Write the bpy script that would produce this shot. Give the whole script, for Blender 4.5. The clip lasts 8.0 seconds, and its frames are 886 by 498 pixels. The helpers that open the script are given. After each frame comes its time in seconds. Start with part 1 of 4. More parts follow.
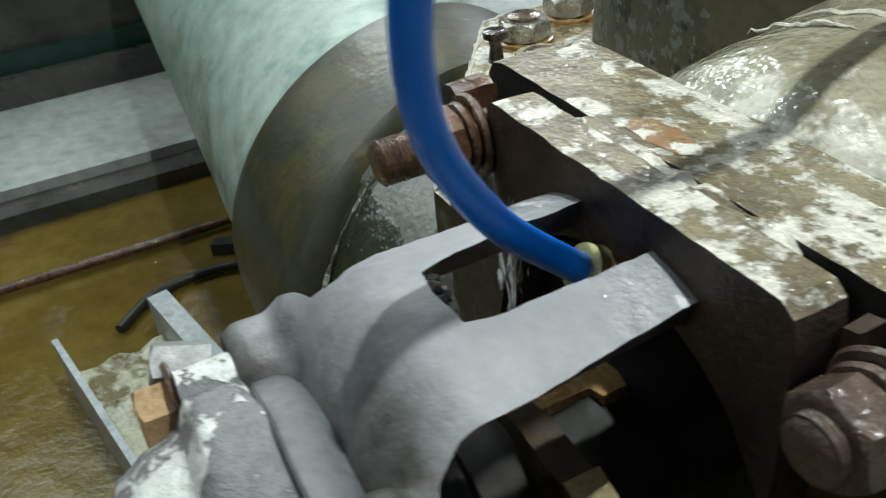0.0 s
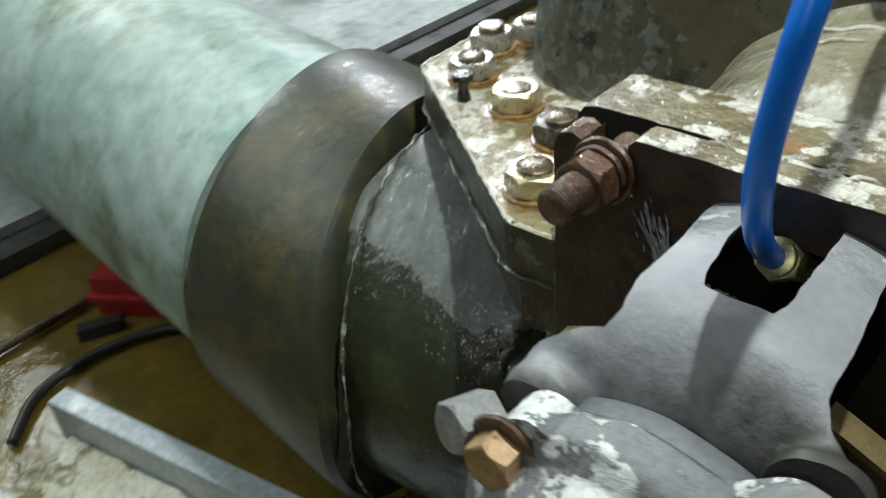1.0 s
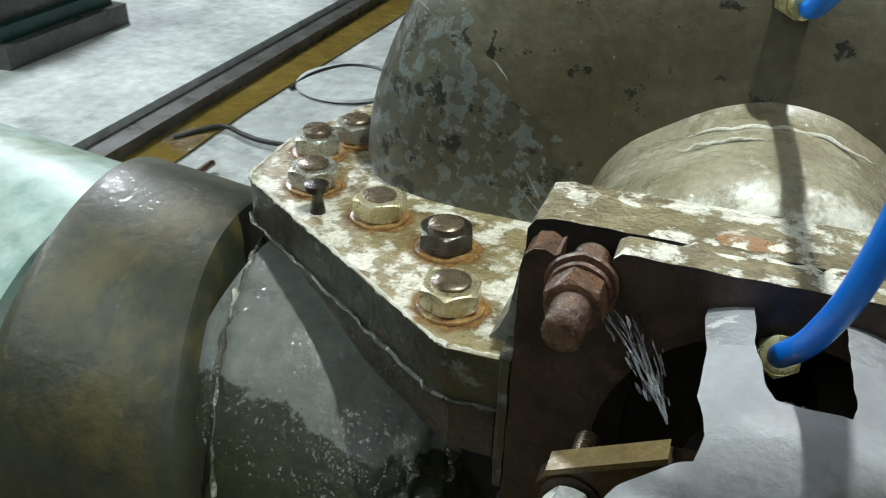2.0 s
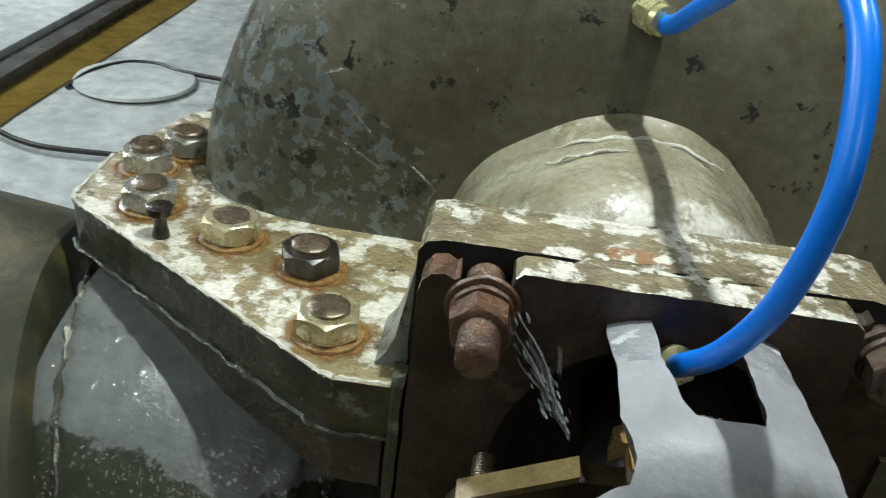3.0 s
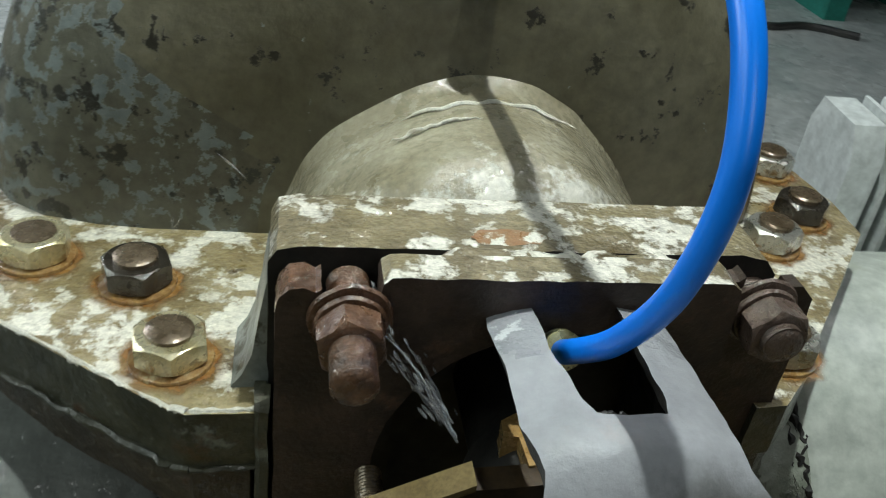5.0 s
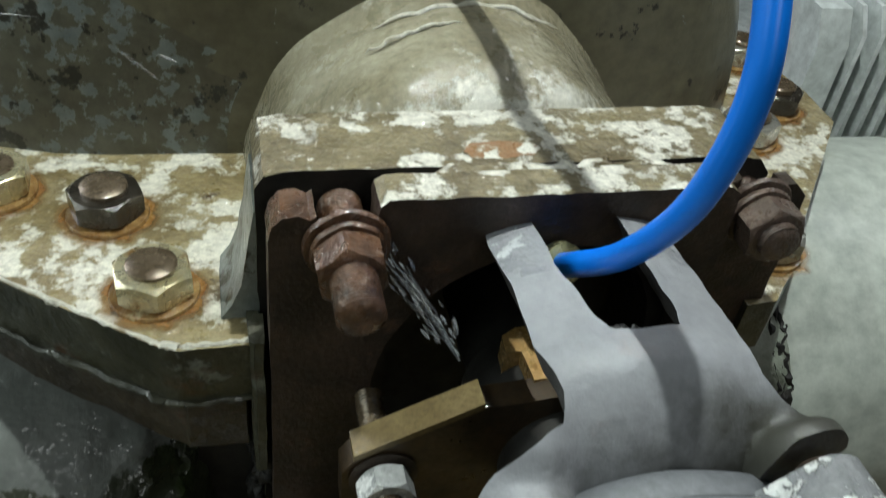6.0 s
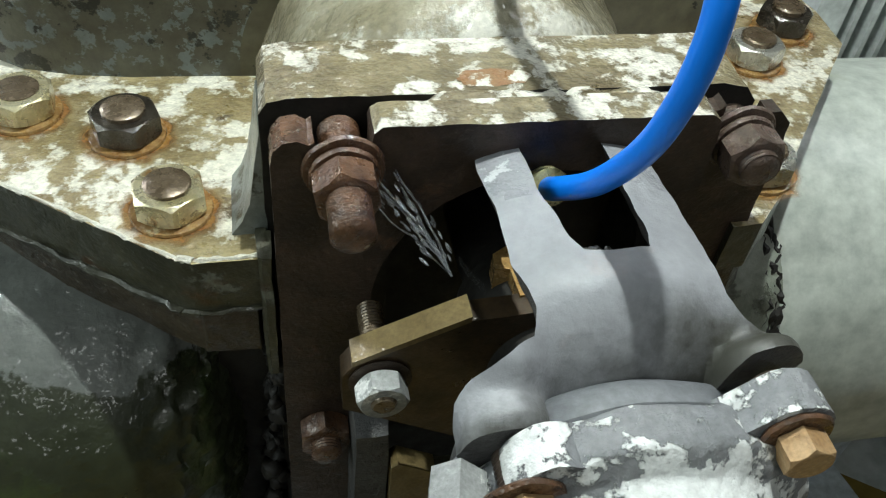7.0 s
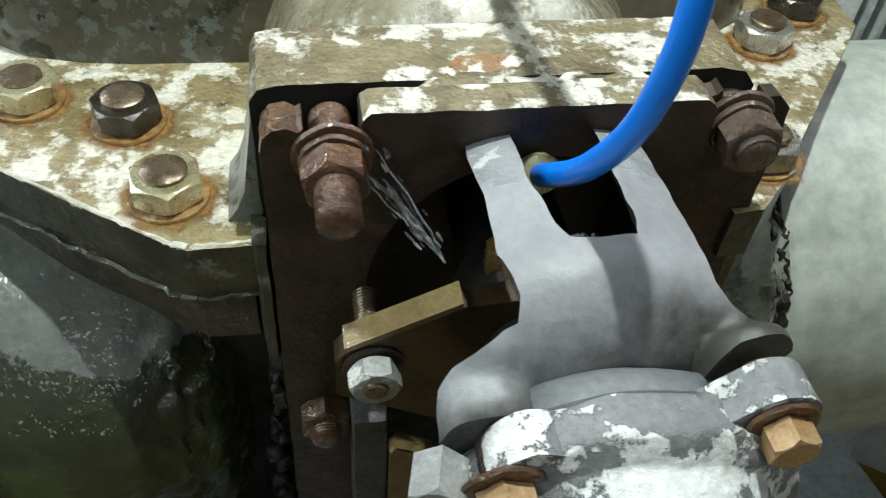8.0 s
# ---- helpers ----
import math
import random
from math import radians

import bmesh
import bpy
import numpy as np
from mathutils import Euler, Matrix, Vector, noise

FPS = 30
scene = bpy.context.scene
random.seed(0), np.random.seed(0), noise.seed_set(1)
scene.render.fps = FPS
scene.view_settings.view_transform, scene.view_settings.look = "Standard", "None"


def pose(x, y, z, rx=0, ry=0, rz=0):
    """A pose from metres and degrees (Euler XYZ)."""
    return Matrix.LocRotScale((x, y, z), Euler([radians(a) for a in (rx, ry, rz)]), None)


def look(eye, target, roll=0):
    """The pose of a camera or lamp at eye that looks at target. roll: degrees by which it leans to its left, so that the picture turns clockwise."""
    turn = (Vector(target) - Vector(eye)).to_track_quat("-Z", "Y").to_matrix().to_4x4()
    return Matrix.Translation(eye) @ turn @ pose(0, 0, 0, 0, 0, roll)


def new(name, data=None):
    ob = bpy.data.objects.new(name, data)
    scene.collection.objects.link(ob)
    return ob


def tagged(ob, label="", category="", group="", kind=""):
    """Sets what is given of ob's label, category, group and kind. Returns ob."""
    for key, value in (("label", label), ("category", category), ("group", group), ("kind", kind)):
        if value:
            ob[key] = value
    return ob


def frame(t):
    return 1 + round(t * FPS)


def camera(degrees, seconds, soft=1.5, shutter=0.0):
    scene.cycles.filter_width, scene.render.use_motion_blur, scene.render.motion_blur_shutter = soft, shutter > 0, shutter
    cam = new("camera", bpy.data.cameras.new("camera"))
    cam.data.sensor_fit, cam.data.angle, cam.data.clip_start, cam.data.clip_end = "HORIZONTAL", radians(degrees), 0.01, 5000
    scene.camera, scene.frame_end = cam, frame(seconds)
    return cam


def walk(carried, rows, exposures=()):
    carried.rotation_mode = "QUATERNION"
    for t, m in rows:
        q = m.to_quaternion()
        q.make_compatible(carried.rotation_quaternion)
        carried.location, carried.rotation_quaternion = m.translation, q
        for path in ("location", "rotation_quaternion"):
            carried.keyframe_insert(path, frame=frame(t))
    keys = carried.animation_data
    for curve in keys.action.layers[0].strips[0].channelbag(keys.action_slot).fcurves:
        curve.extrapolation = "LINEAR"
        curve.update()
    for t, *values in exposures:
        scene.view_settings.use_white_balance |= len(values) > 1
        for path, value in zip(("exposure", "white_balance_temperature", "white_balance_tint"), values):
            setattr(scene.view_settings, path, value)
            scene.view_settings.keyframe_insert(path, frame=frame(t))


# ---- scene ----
cam = camera(54.2, 8.0, soft=1.05, shutter=0.4)
PATH = [
    (0, (0.413, -0.217, 0.233), (-1.112, 0.451, -0.876), -5.8),
    (0.3, (0.387, -0.268, 0.247), (-1.025, 0.548, -0.91), -3.3),
    (0.5, (0.376, -0.299, 0.251), (-0.988, 0.585, -0.915), -3.2),
    (1, (0.317, -0.408, 0.296), (-0.855, 0.747, -0.842), -6.1),
    (1.2, (0.271, -0.437, 0.303), (-0.733, 0.899, -0.795), -3.4),
    (2.3, (0.121, -0.444, 0.299), (-0.319, 1.223, -0.713), 2.3),
    (2.5, (0.109, -0.438, 0.289), (-0.235, 1.256, -0.717), 3.0),
    (3, (0.082, -0.43, 0.302), (0.01, 1.301, -0.698), 7.1),
    (3.5, (0.071, -0.434, 0.296), (0.088, 1.261, -0.766), 8.7),
    (4, (0.087, -0.423, 0.298), (0.162, 1.236, -0.817), 9.2),
    (4.5, (0.087, -0.417, 0.305), (0.224, 1.243, -0.802), 8.9),
    (4.7, (0.078, -0.4, 0.303), (0.301, 1.272, -0.771), 8.4),
    (5.8, (0.046, -0.346, 0.305), (0.514, 1.171, -0.911), 7.6),
    (6, (0.043, -0.352, 0.301), (0.504, 1.13, -0.96), 7.9),
    (6.5, (0.044, -0.362, 0.299), (0.48, 1.056, -1.043), 8.0),
    (7, (0.058, -0.373, 0.325), (0.428, 0.988, -1.093), 7.1),
    (7.5, (0.059, -0.377, 0.332), (0.378, 0.979, -1.103), 5.8),
    (8, (0.077, -0.375, 0.327), (0.378, 0.971, -1.121), 5.3),
]
walk(cam, [(t, look(eye, target, roll)) for t, eye, target, roll in PATH],
     exposures=[(0.0, -0.3), (0.5, -0.3), (1.0, -0.2), (2.5, -0.08), (4.0, -0.16), (4.7, -0.2), (5.8, -0.36), (6.0, -0.36), (6.6, -0.14), (7.2, 0.02), (8.0, 0.05)])

# ---- light: a pump room with inferred lamps and added fill lamps ----
world = bpy.data.worlds.new("room_air")
scene.world = world
world.use_nodes = True
world.node_tree.nodes["Background"].inputs[0].default_value = (0.75, 0.85, 0.85, 1)
world.node_tree.nodes["Background"].inputs[1].default_value = 0.0005


def area_lamp(name, eye, target, size, watts, colour):
    data = bpy.data.lights.new(name, "AREA")
    data.shape, data.size, data.energy, data.color = "DISK", size, watts, colour
    ob = new(name, data)
    ob.matrix_world = look(eye, target)
    return ob


area_lamp("lamp_over_pump", (0.2235, 0.085, 0.99), (0.2, 0.0, 0.0), 0.026, 12, (0.91, 1.0, 0.96))
# unseen fill, added to lift front faces and the nozzle
area_lamp("fill_south", (0.55, -1.6, 1.2), (0.0, 0.0, -0.1), 0.6, 4.5, (0.95, 1.0, 0.97))
area_lamp("lamp_over_pipe", (-1.75, -0.75, 1.5), (-0.9, 0.0, -0.4), 1.5, 20, (0.86, 1.0, 0.96))
area_lamp("lamp_far", (-2.3, 2.4, 1.5), (-1.1, 1.6, -0.5), 0.4, 55, (0.88, 0.95, 1.0))
# unseen fill, added to brighten the suction pipe
area_lamp("fill_west", (-2.9, 0.66, 1.5), (-1.5, 0.3, -0.5), 1.0, 40, (0.88, 1.0, 0.97))
# unseen fill, added for the right-hand side
area_lamp("fill_right", (1.5, 0.6, 1.5), (1.1, 0.7, -0.4), 0.6, 9, (0.9, 0.97, 1.0))


# ---- materials ----
def mat(name, a, b, scale=25.0, patches=(), rough=(0.3, 0.6), metal=0.0, bump=0.3, bscale=160.0, depth=0.002, coat=0.0, grain=0.55, calm=1.0):
    m = bpy.data.materials.new(name)
    m.use_nodes = True
    nt = m.node_tree
    n, l = nt.nodes, nt.links
    bsdf = n["Principled BSDF"]
    tc, oi = n.new("ShaderNodeTexCoord"), n.new("ShaderNodeObjectInfo")
    add = n.new("ShaderNodeVectorMath")
    add.operation = "MULTIPLY_ADD"
    comb = n.new("ShaderNodeCombineXYZ")
    for k in range(3):
        l.new(oi.outputs["Random"], comb.inputs[k])
    add.inputs[1].default_value = (7.0, 11.0, 5.0)
    l.new(comb.outputs[0], add.inputs[0])
    l.new(tc.outputs["Object"], add.inputs[2])

    def noise_of(sc, detail=6.0, dist=0.0):
        t = n.new("ShaderNodeTexNoise")
        t.inputs["Scale"].default_value, t.inputs["Detail"].default_value = sc, detail
        t.inputs["Distortion"].default_value = dist
        t.inputs["Roughness"].default_value = 0.62
        l.new(add.outputs[0], t.inputs["Vector"])
        return t

    def ramp(src, lo, hi):
        r = n.new("ShaderNodeMapRange")
        r.inputs["From Min"].default_value, r.inputs["From Max"].default_value = lo, hi
        l.new(src, r.inputs["Value"])
        return r.outputs["Result"]

    def mix(f, c0, c1):
        x = n.new("ShaderNodeMix")
        x.data_type = "RGBA"
        l.new(f, x.inputs[0])
        for sock, c in ((x.inputs[6], c0), (x.inputs[7], c1)):
            if isinstance(c, tuple):
                sock.default_value = (*c, 1)
            else:
                l.new(c, sock)
        return x.outputs[2]

    col = mix(ramp(noise_of(scale).outputs["Fac"], 0.35, 0.65), a, b)
    crust = None
    for c, sc, lo, hi, *way in patches:
        crumb = noise_of(sc, 10.0, 0.0)
        crumb.inputs["Roughness"].default_value = 0.66
        src = crumb.outputs["Fac"]
        if way:
            dot, more = n.new("ShaderNodeVectorMath"), n.new("ShaderNodeMath")
            dot.operation = "DOT_PRODUCT"
            l.new(tc.outputs["Object"], dot.inputs[0])
            dot.inputs[1].default_value = way[0]
            l.new(src, more.inputs[0])
            l.new(dot.outputs["Value"], more.inputs[1])
            src = more.outputs[0]
        f = ramp(src, lo, hi)
        col = mix(f, col, c)
        crust = f if crust is None else crust
    fine = noise_of(scale * 9.0, 4.0)
    v = n.new("ShaderNodeMix")
    v.data_type, v.blend_type = "RGBA", "MULTIPLY"
    v.inputs[0].default_value = grain
    l.new(col, v.inputs[6])
    g = n.new("ShaderNodeMapRange")
    g.inputs["From Min"].default_value, g.inputs["From Max"].default_value = 0.25, 0.75
    g.inputs["To Min"].default_value, g.inputs["To Max"].default_value = 0.45, 1.35
    l.new(fine.outputs["Fac"], g.inputs["Value"])
    l.new(g.outputs["Result"], v.inputs[7])
    l.new(v.outputs[2], bsdf.inputs["Base Color"])
    r = n.new("ShaderNodeMapRange")
    r.inputs["From Min"].default_value, r.inputs["From Max"].default_value = 0.3, 0.7
    r.inputs["To Min"].default_value, r.inputs["To Max"].default_value = rough
    l.new(noise_of(scale * 1.7).outputs["Fac"], r.inputs["Value"])
    l.new(r.outputs["Result"], bsdf.inputs["Roughness"])
    bsdf.inputs["Metallic"].default_value = metal
    bsdf.inputs["Coat Weight"].default_value = coat
    bsdf.inputs["Coat Roughness"].default_value = 0.14
    height = noise_of(bscale, 7.0).outputs["Fac"]
    if crust is not None:
        h = n.new("ShaderNodeMath")
        h.operation = "MULTIPLY_ADD"
        l.new(crust, h.inputs[0])
        h.inputs[1].default_value = 0.35
        l.new(height, h.inputs[2])
        height = h.outputs[0]
    bp = n.new("ShaderNodeBump")
    bp.inputs["Strength"].default_value, bp.inputs["Distance"].default_value = bump, depth
    l.new(height, bp.inputs["Height"])
    l.new(bp.outputs["Normal"], bsdf.inputs["Normal"])
    if coat:
        wet = n.new("ShaderNodeBump")
        wet.inputs["Strength"].default_value, wet.inputs["Distance"].default_value = 1.0, depth * 2.2 * calm
        l.new(noise_of(bscale * 0.4, 3.0).outputs["Fac"], wet.inputs["Height"])
        l.new(wet.outputs["Normal"], bsdf.inputs["Coat Normal"])
    return m


WHITE = (0.72, 0.70, 0.62)
CASING = mat("casing_paint", (0.105, 0.094, 0.056), (0.165, 0.152, 0.103), 9, [((0.030, 0.027, 0.018), 42, 0.60, 0.63), ((0.24, 0.27, 0.25), 60, 0.68, 0.70)], (0.3, 0.55), 0, 0.5, 120, 0.0015, 0.3)
FLAKED = mat("flaking_paint", (0.085, 0.078, 0.050), (0.14, 0.138, 0.105), 9, [((0.175, 0.203, 0.195), 75, 0.535, 0.56), ((0.030, 0.029, 0.021), 48, 0.565, 0.59)], (0.3, 0.55), 0, 0.6, 120, 0.0015)
FILLET = mat("pale_fillet_paint", (0.16, 0.18, 0.165), (0.28, 0.305, 0.29), 20, [((0.07, 0.068, 0.045), 40, 0.56, 0.62), ((0.45, 0.46, 0.43), 50, 0.66, 0.70)], (0.25, 0.5), 0, 0.6, 150, 0.0015, 0.5)
# Pale patches thicken towards the front: lime scale and wet glints as colour
DOME = mat("scale_and_glint_dome", (0.22, 0.19, 0.12), (0.36, 0.33, 0.24), 22, [((0.60, 0.58, 0.50), 40, 0.22, 0.32, (0, -6.0, 0)), ((0.46, 0.43, 0.34), 36, 0.62, 0.68)], (0.2, 0.4), 0, 0.5, 130, 0.002, 1.0, 0.55, 1.5)
DOME.node_tree.nodes["Principled BSDF"].inputs["Coat Roughness"].default_value = 0.09
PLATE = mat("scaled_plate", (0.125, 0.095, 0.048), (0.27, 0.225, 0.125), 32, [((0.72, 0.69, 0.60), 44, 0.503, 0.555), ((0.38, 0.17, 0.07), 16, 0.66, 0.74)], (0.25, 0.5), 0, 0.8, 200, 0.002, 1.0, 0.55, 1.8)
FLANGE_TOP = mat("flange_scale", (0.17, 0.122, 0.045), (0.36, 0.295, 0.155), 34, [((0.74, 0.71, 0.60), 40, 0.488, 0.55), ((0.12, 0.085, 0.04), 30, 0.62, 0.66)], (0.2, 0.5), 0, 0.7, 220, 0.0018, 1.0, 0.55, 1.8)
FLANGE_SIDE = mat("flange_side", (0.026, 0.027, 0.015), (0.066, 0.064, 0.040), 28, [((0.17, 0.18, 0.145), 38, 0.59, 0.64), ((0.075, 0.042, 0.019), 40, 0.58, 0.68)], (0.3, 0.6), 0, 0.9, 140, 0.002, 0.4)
# Rust made darker in colour for the shade under the upper flange
LOWER = mat("rust_and_shade_flange", (0.030, 0.022, 0.013), (0.062, 0.046, 0.026), 30, [((0.10, 0.055, 0.028), 40, 0.60, 0.70), ((0.17, 0.17, 0.14), 60, 0.66, 0.70)], (0.25, 0.5), 0, 1.0, 150, 0.003, 0.5)
DARK_IRON = mat("dark_rusty_iron", (0.032, 0.023, 0.017), (0.072, 0.048, 0.035), 40, [((0.14, 0.077, 0.045), 35, 0.60, 0.74)], (0.3, 0.6), 0.2, 0.8, 220, 0.0015)
RUST = mat("wet_rust", (0.05, 0.024, 0.013), (0.165, 0.078, 0.037), 70, [((0.24, 0.15, 0.10), 60, 0.62, 0.72)], (0.2, 0.45), 0.2, 1.0, 320, 0.0015, 0.9)
DARK_RUST = mat("dark_wet_rust", (0.07, 0.047, 0.037), (0.17, 0.115, 0.088), 70, [((0.16, 0.115, 0.09), 60, 0.62, 0.72)], (0.2, 0.45), 0.2, 1.0, 320, 0.0015, 0.6)
GREY_WET = mat("wet_grey_paint", (0.24, 0.243, 0.262), (0.31, 0.313, 0.332), 18, [((0.55, 0.56, 0.58), 70, 0.60, 0.64)], (0.2, 0.4), 0, 0.35, 260, 0.0015, 0.7, 0.22, 2.0)
# Dark copy of the casting grey: wall shade in the colour, with grime
GRIME_SHADE = mat("grimy_shaded_casting", (0.035, 0.034, 0.034), (0.095, 0.094, 0.094), 30, [((0.035, 0.03, 0.026), 40, 0.55, 0.65)], (0.35, 0.6), 0, 0.9, 200, 0.002)
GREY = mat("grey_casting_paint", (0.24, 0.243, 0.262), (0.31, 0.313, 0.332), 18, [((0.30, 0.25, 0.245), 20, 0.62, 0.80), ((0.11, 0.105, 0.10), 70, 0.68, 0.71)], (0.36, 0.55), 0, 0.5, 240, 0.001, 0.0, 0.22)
# Darkens towards the front bend: oil grime plus the bend's shade, painted together
OIL_SHADE = mat("oil_and_shade_casting", (0.24, 0.243, 0.262), (0.31, 0.313, 0.332), 18, [((0.050, 0.049, 0.040), 30, 4.66, 5.08, (5.0, -20.0, 0)), ((0.30, 0.25, 0.245), 20, 0.62, 0.80)], (0.36, 0.55), 0, 0.5, 240, 0.001, 0.0, 0.22)
RING = mat("dull_ring_paint", (0.12, 0.125, 0.137), (0.19, 0.195, 0.208), 22, [((0.05, 0.05, 0.048), 30, 0.60, 0.68)], (0.4, 0.6), 0, 0.6, 200, 0.0012)
COVER = mat("scaled_cover", (0.16, 0.166, 0.178), (0.27, 0.272, 0.282), 18, [((0.78, 0.79, 0.78), 22, 0.512, 0.532), ((0.42, 0.37, 0.29), 34, 0.66, 0.72)], (0.35, 0.7), 0, 1.0, 150, 0.003)
PIPE = mat("pipe_paint", (0.32, 0.45, 0.41), (0.49, 0.60, 0.56), 4, [((0.19, 0.235, 0.145), 4.2, 0.50, 0.60), ((0.24, 0.40, 0.36), 6.5, 0.60, 0.68), ((0.62, 0.69, 0.66), 11, 0.66, 0.75)], (0.35, 0.6), 0, 0.25, 60, 0.002)
COLLAR = mat("collar_paint", (0.031, 0.033, 0.018), (0.058, 0.059, 0.036), 5, [((0.082, 0.068, 0.024), 8, 0.48, 0.58), ((0.13, 0.135, 0.11), 40, 0.66, 0.72)], (0.34, 0.52), 0, 0.5, 90, 0.0015, 0.12)
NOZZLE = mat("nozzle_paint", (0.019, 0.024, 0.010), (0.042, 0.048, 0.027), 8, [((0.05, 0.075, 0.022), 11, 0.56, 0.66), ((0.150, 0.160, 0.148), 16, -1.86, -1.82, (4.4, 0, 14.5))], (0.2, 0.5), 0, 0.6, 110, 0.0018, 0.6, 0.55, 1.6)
WHITE_CRUST = mat("white_crust", (0.55, 0.52, 0.42), (0.76, 0.74, 0.66), 60, [], (0.3, 0.6), 0, 1.0, 300, 0.002)
CRUST = mat("weld_crust", (0.05, 0.05, 0.032), (0.12, 0.12, 0.085), 60, [((0.55, 0.55, 0.47), 48, 0.52, 0.58)], (0.25, 0.6), 0, 1.0, 250, 0.003, 0.4)
RIGHT_PIPE = mat("grey_green_pipe_paint", (0.40, 0.43, 0.38), (0.52, 0.55, 0.50), 7, [((0.33, 0.35, 0.27), 9, 0.58, 0.72)], (0.3, 0.55), 0, 0.3, 70, 0.0015)
NECK = mat("flaking_neck_paint", (0.20, 0.22, 0.175), (0.32, 0.34, 0.29), 14, [((0.10, 0.105, 0.08), 18, 0.55, 0.60), ((0.02, 0.02, 0.016), 30, 0.62, 0.65)], (0.3, 0.6), 0, 0.7, 90, 0.003, 0.2)
BRIGHT_NUT = mat("zinc_nut", (0.42, 0.405, 0.35), (0.58, 0.57, 0.51), 60, [((0.26, 0.17, 0.08), 50, 0.60, 0.68)], (0.2, 0.38), 0.75, 0.4, 300, 0.0008, 0.6)
YELLOW_NUT = mat("yellowed_nut", (0.55, 0.47, 0.25), (0.68, 0.63, 0.44), 60, [((0.32, 0.19, 0.07), 55, 0.56, 0.66)], (0.2, 0.38), 0.7, 0.4, 300, 0.0008, 0.6)
DARK_NUT = mat("blackened_nut", (0.025, 0.020, 0.014), (0.06, 0.05, 0.038), 60, [], (0.1, 0.35), 0.5, 0.6, 300, 0.0008, 0.6)
STUD = mat("stud_steel", (0.10, 0.07, 0.04), (0.20, 0.15, 0.10), 80, [], (0.15, 0.4), 0.5, 0.5, 300, 0.0008, 0.5)
RUST_PATCH = mat("rust_patch", (0.30, 0.15, 0.07), (0.30, 0.21, 0.12), 90, [(WHITE, 90, 0.52, 0.57)], (0.2, 0.5), 0, 0.6, 250, 0.001, 0.4)
STAIN = mat("rust_stain", (0.19, 0.09, 0.028), (0.36, 0.22, 0.08), 90, [((0.45, 0.36, 0.2), 60, 0.6, 0.66)], (0.1, 0.4), 0, 0.5, 250, 0.001, 0.6)
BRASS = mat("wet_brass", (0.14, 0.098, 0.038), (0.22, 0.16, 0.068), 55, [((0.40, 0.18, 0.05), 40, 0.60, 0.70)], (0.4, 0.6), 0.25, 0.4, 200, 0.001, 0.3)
LUG = mat("ochre_brass", (0.42, 0.24, 0.08), (0.58, 0.38, 0.16), 60, [((0.20, 0.10, 0.04), 55, 0.60, 0.68)], (0.15, 0.4), 0.3, 0.6, 260, 0.001, 0.8)
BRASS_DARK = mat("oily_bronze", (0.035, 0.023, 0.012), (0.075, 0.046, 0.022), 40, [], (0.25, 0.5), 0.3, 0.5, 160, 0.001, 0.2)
FITTING = mat("brass_fitting", (0.50, 0.46, 0.22), (0.62, 0.58, 0.32), 90, [], (0.2, 0.4), 0.6, 0.3, 300, 0.0006)
BLUE = mat("blue_hose", (0.001, 0.18, 0.80), (0.002, 0.205, 0.88), 10, [], (0.28, 0.38), 0, 0.02, 60, 0.0005, 0.0, 0.05)
SHAFT = mat("turned_steel", (0.34, 0.36, 0.39), (0.46, 0.48, 0.52), 30, [], (0.22, 0.38), 0.5, 0.1, 200, 0.0003)
# Near-black: deep shade in recesses as colour; also the dark crust and crack
HOLE = mat("shade_black_and_crust", (0.007, 0.006, 0.005), (0.018, 0.015, 0.012), 40, [], (0.5, 0.8), 0, 0.5, 160, 0.001)
BOLT_ORANGE = mat("ochre_bolt", (0.34, 0.20, 0.09), (0.50, 0.34, 0.18), 60, [((0.14, 0.085, 0.05), 55, 0.60, 0.68)], (0.3, 0.6), 0.2, 0.6, 260, 0.001)
BOLT_GREY = mat("grey_bolt", (0.22, 0.225, 0.22), (0.36, 0.365, 0.36), 50, [((0.75, 0.75, 0.73), 50, 0.58, 0.63)], (0.3, 0.6), 0.2, 0.5, 260, 0.001)
FLOOR = mat("wet_concrete", (0.42, 0.45, 0.45), (0.62, 0.64, 0.62), 3, [((0.30, 0.33, 0.33), 5, 0.55, 0.70), ((0.20, 0.17, 0.09), 2.2, 0.66, 0.76)], (0.12, 0.5), 0, 0.2, 30, 0.003)
SLAB = mat("plinth_concrete", (0.38, 0.41, 0.40), (0.60, 0.63, 0.62), 3.5, [((0.24, 0.25, 0.24), 5, 0.58, 0.72)], (0.3, 0.7), 0, 0.3, 40, 0.003)
MUDWATER = mat("ochre_water", (0.15, 0.10, 0.020), (0.22, 0.155, 0.038), 3, [((0.07, 0.05, 0.018), 4, 0.56, 0.70)], (0.02, 0.07), 0, 0.5, 12, 0.009)
CHANNEL = mat("galvanised_channel", (0.42, 0.46, 0.50), (0.56, 0.60, 0.63), 12, [((0.30, 0.31, 0.30), 20, 0.60, 0.72)], (0.3, 0.55), 0.2, 0.3, 90, 0.001)
SCUM = mat("lime_scum", (0.58, 0.55, 0.40), (0.75, 0.74, 0.64), 14, [((0.20, 0.16, 0.06), 17, 0.52, 0.60)], (0.3, 0.6), 0, 0.8, 60, 0.004)
BLACK = mat("black_rubber", (0.02, 0.02, 0.02), (0.04, 0.038, 0.034), 20, [], (0.3, 0.5), 0, 0.2, 100, 0.001)
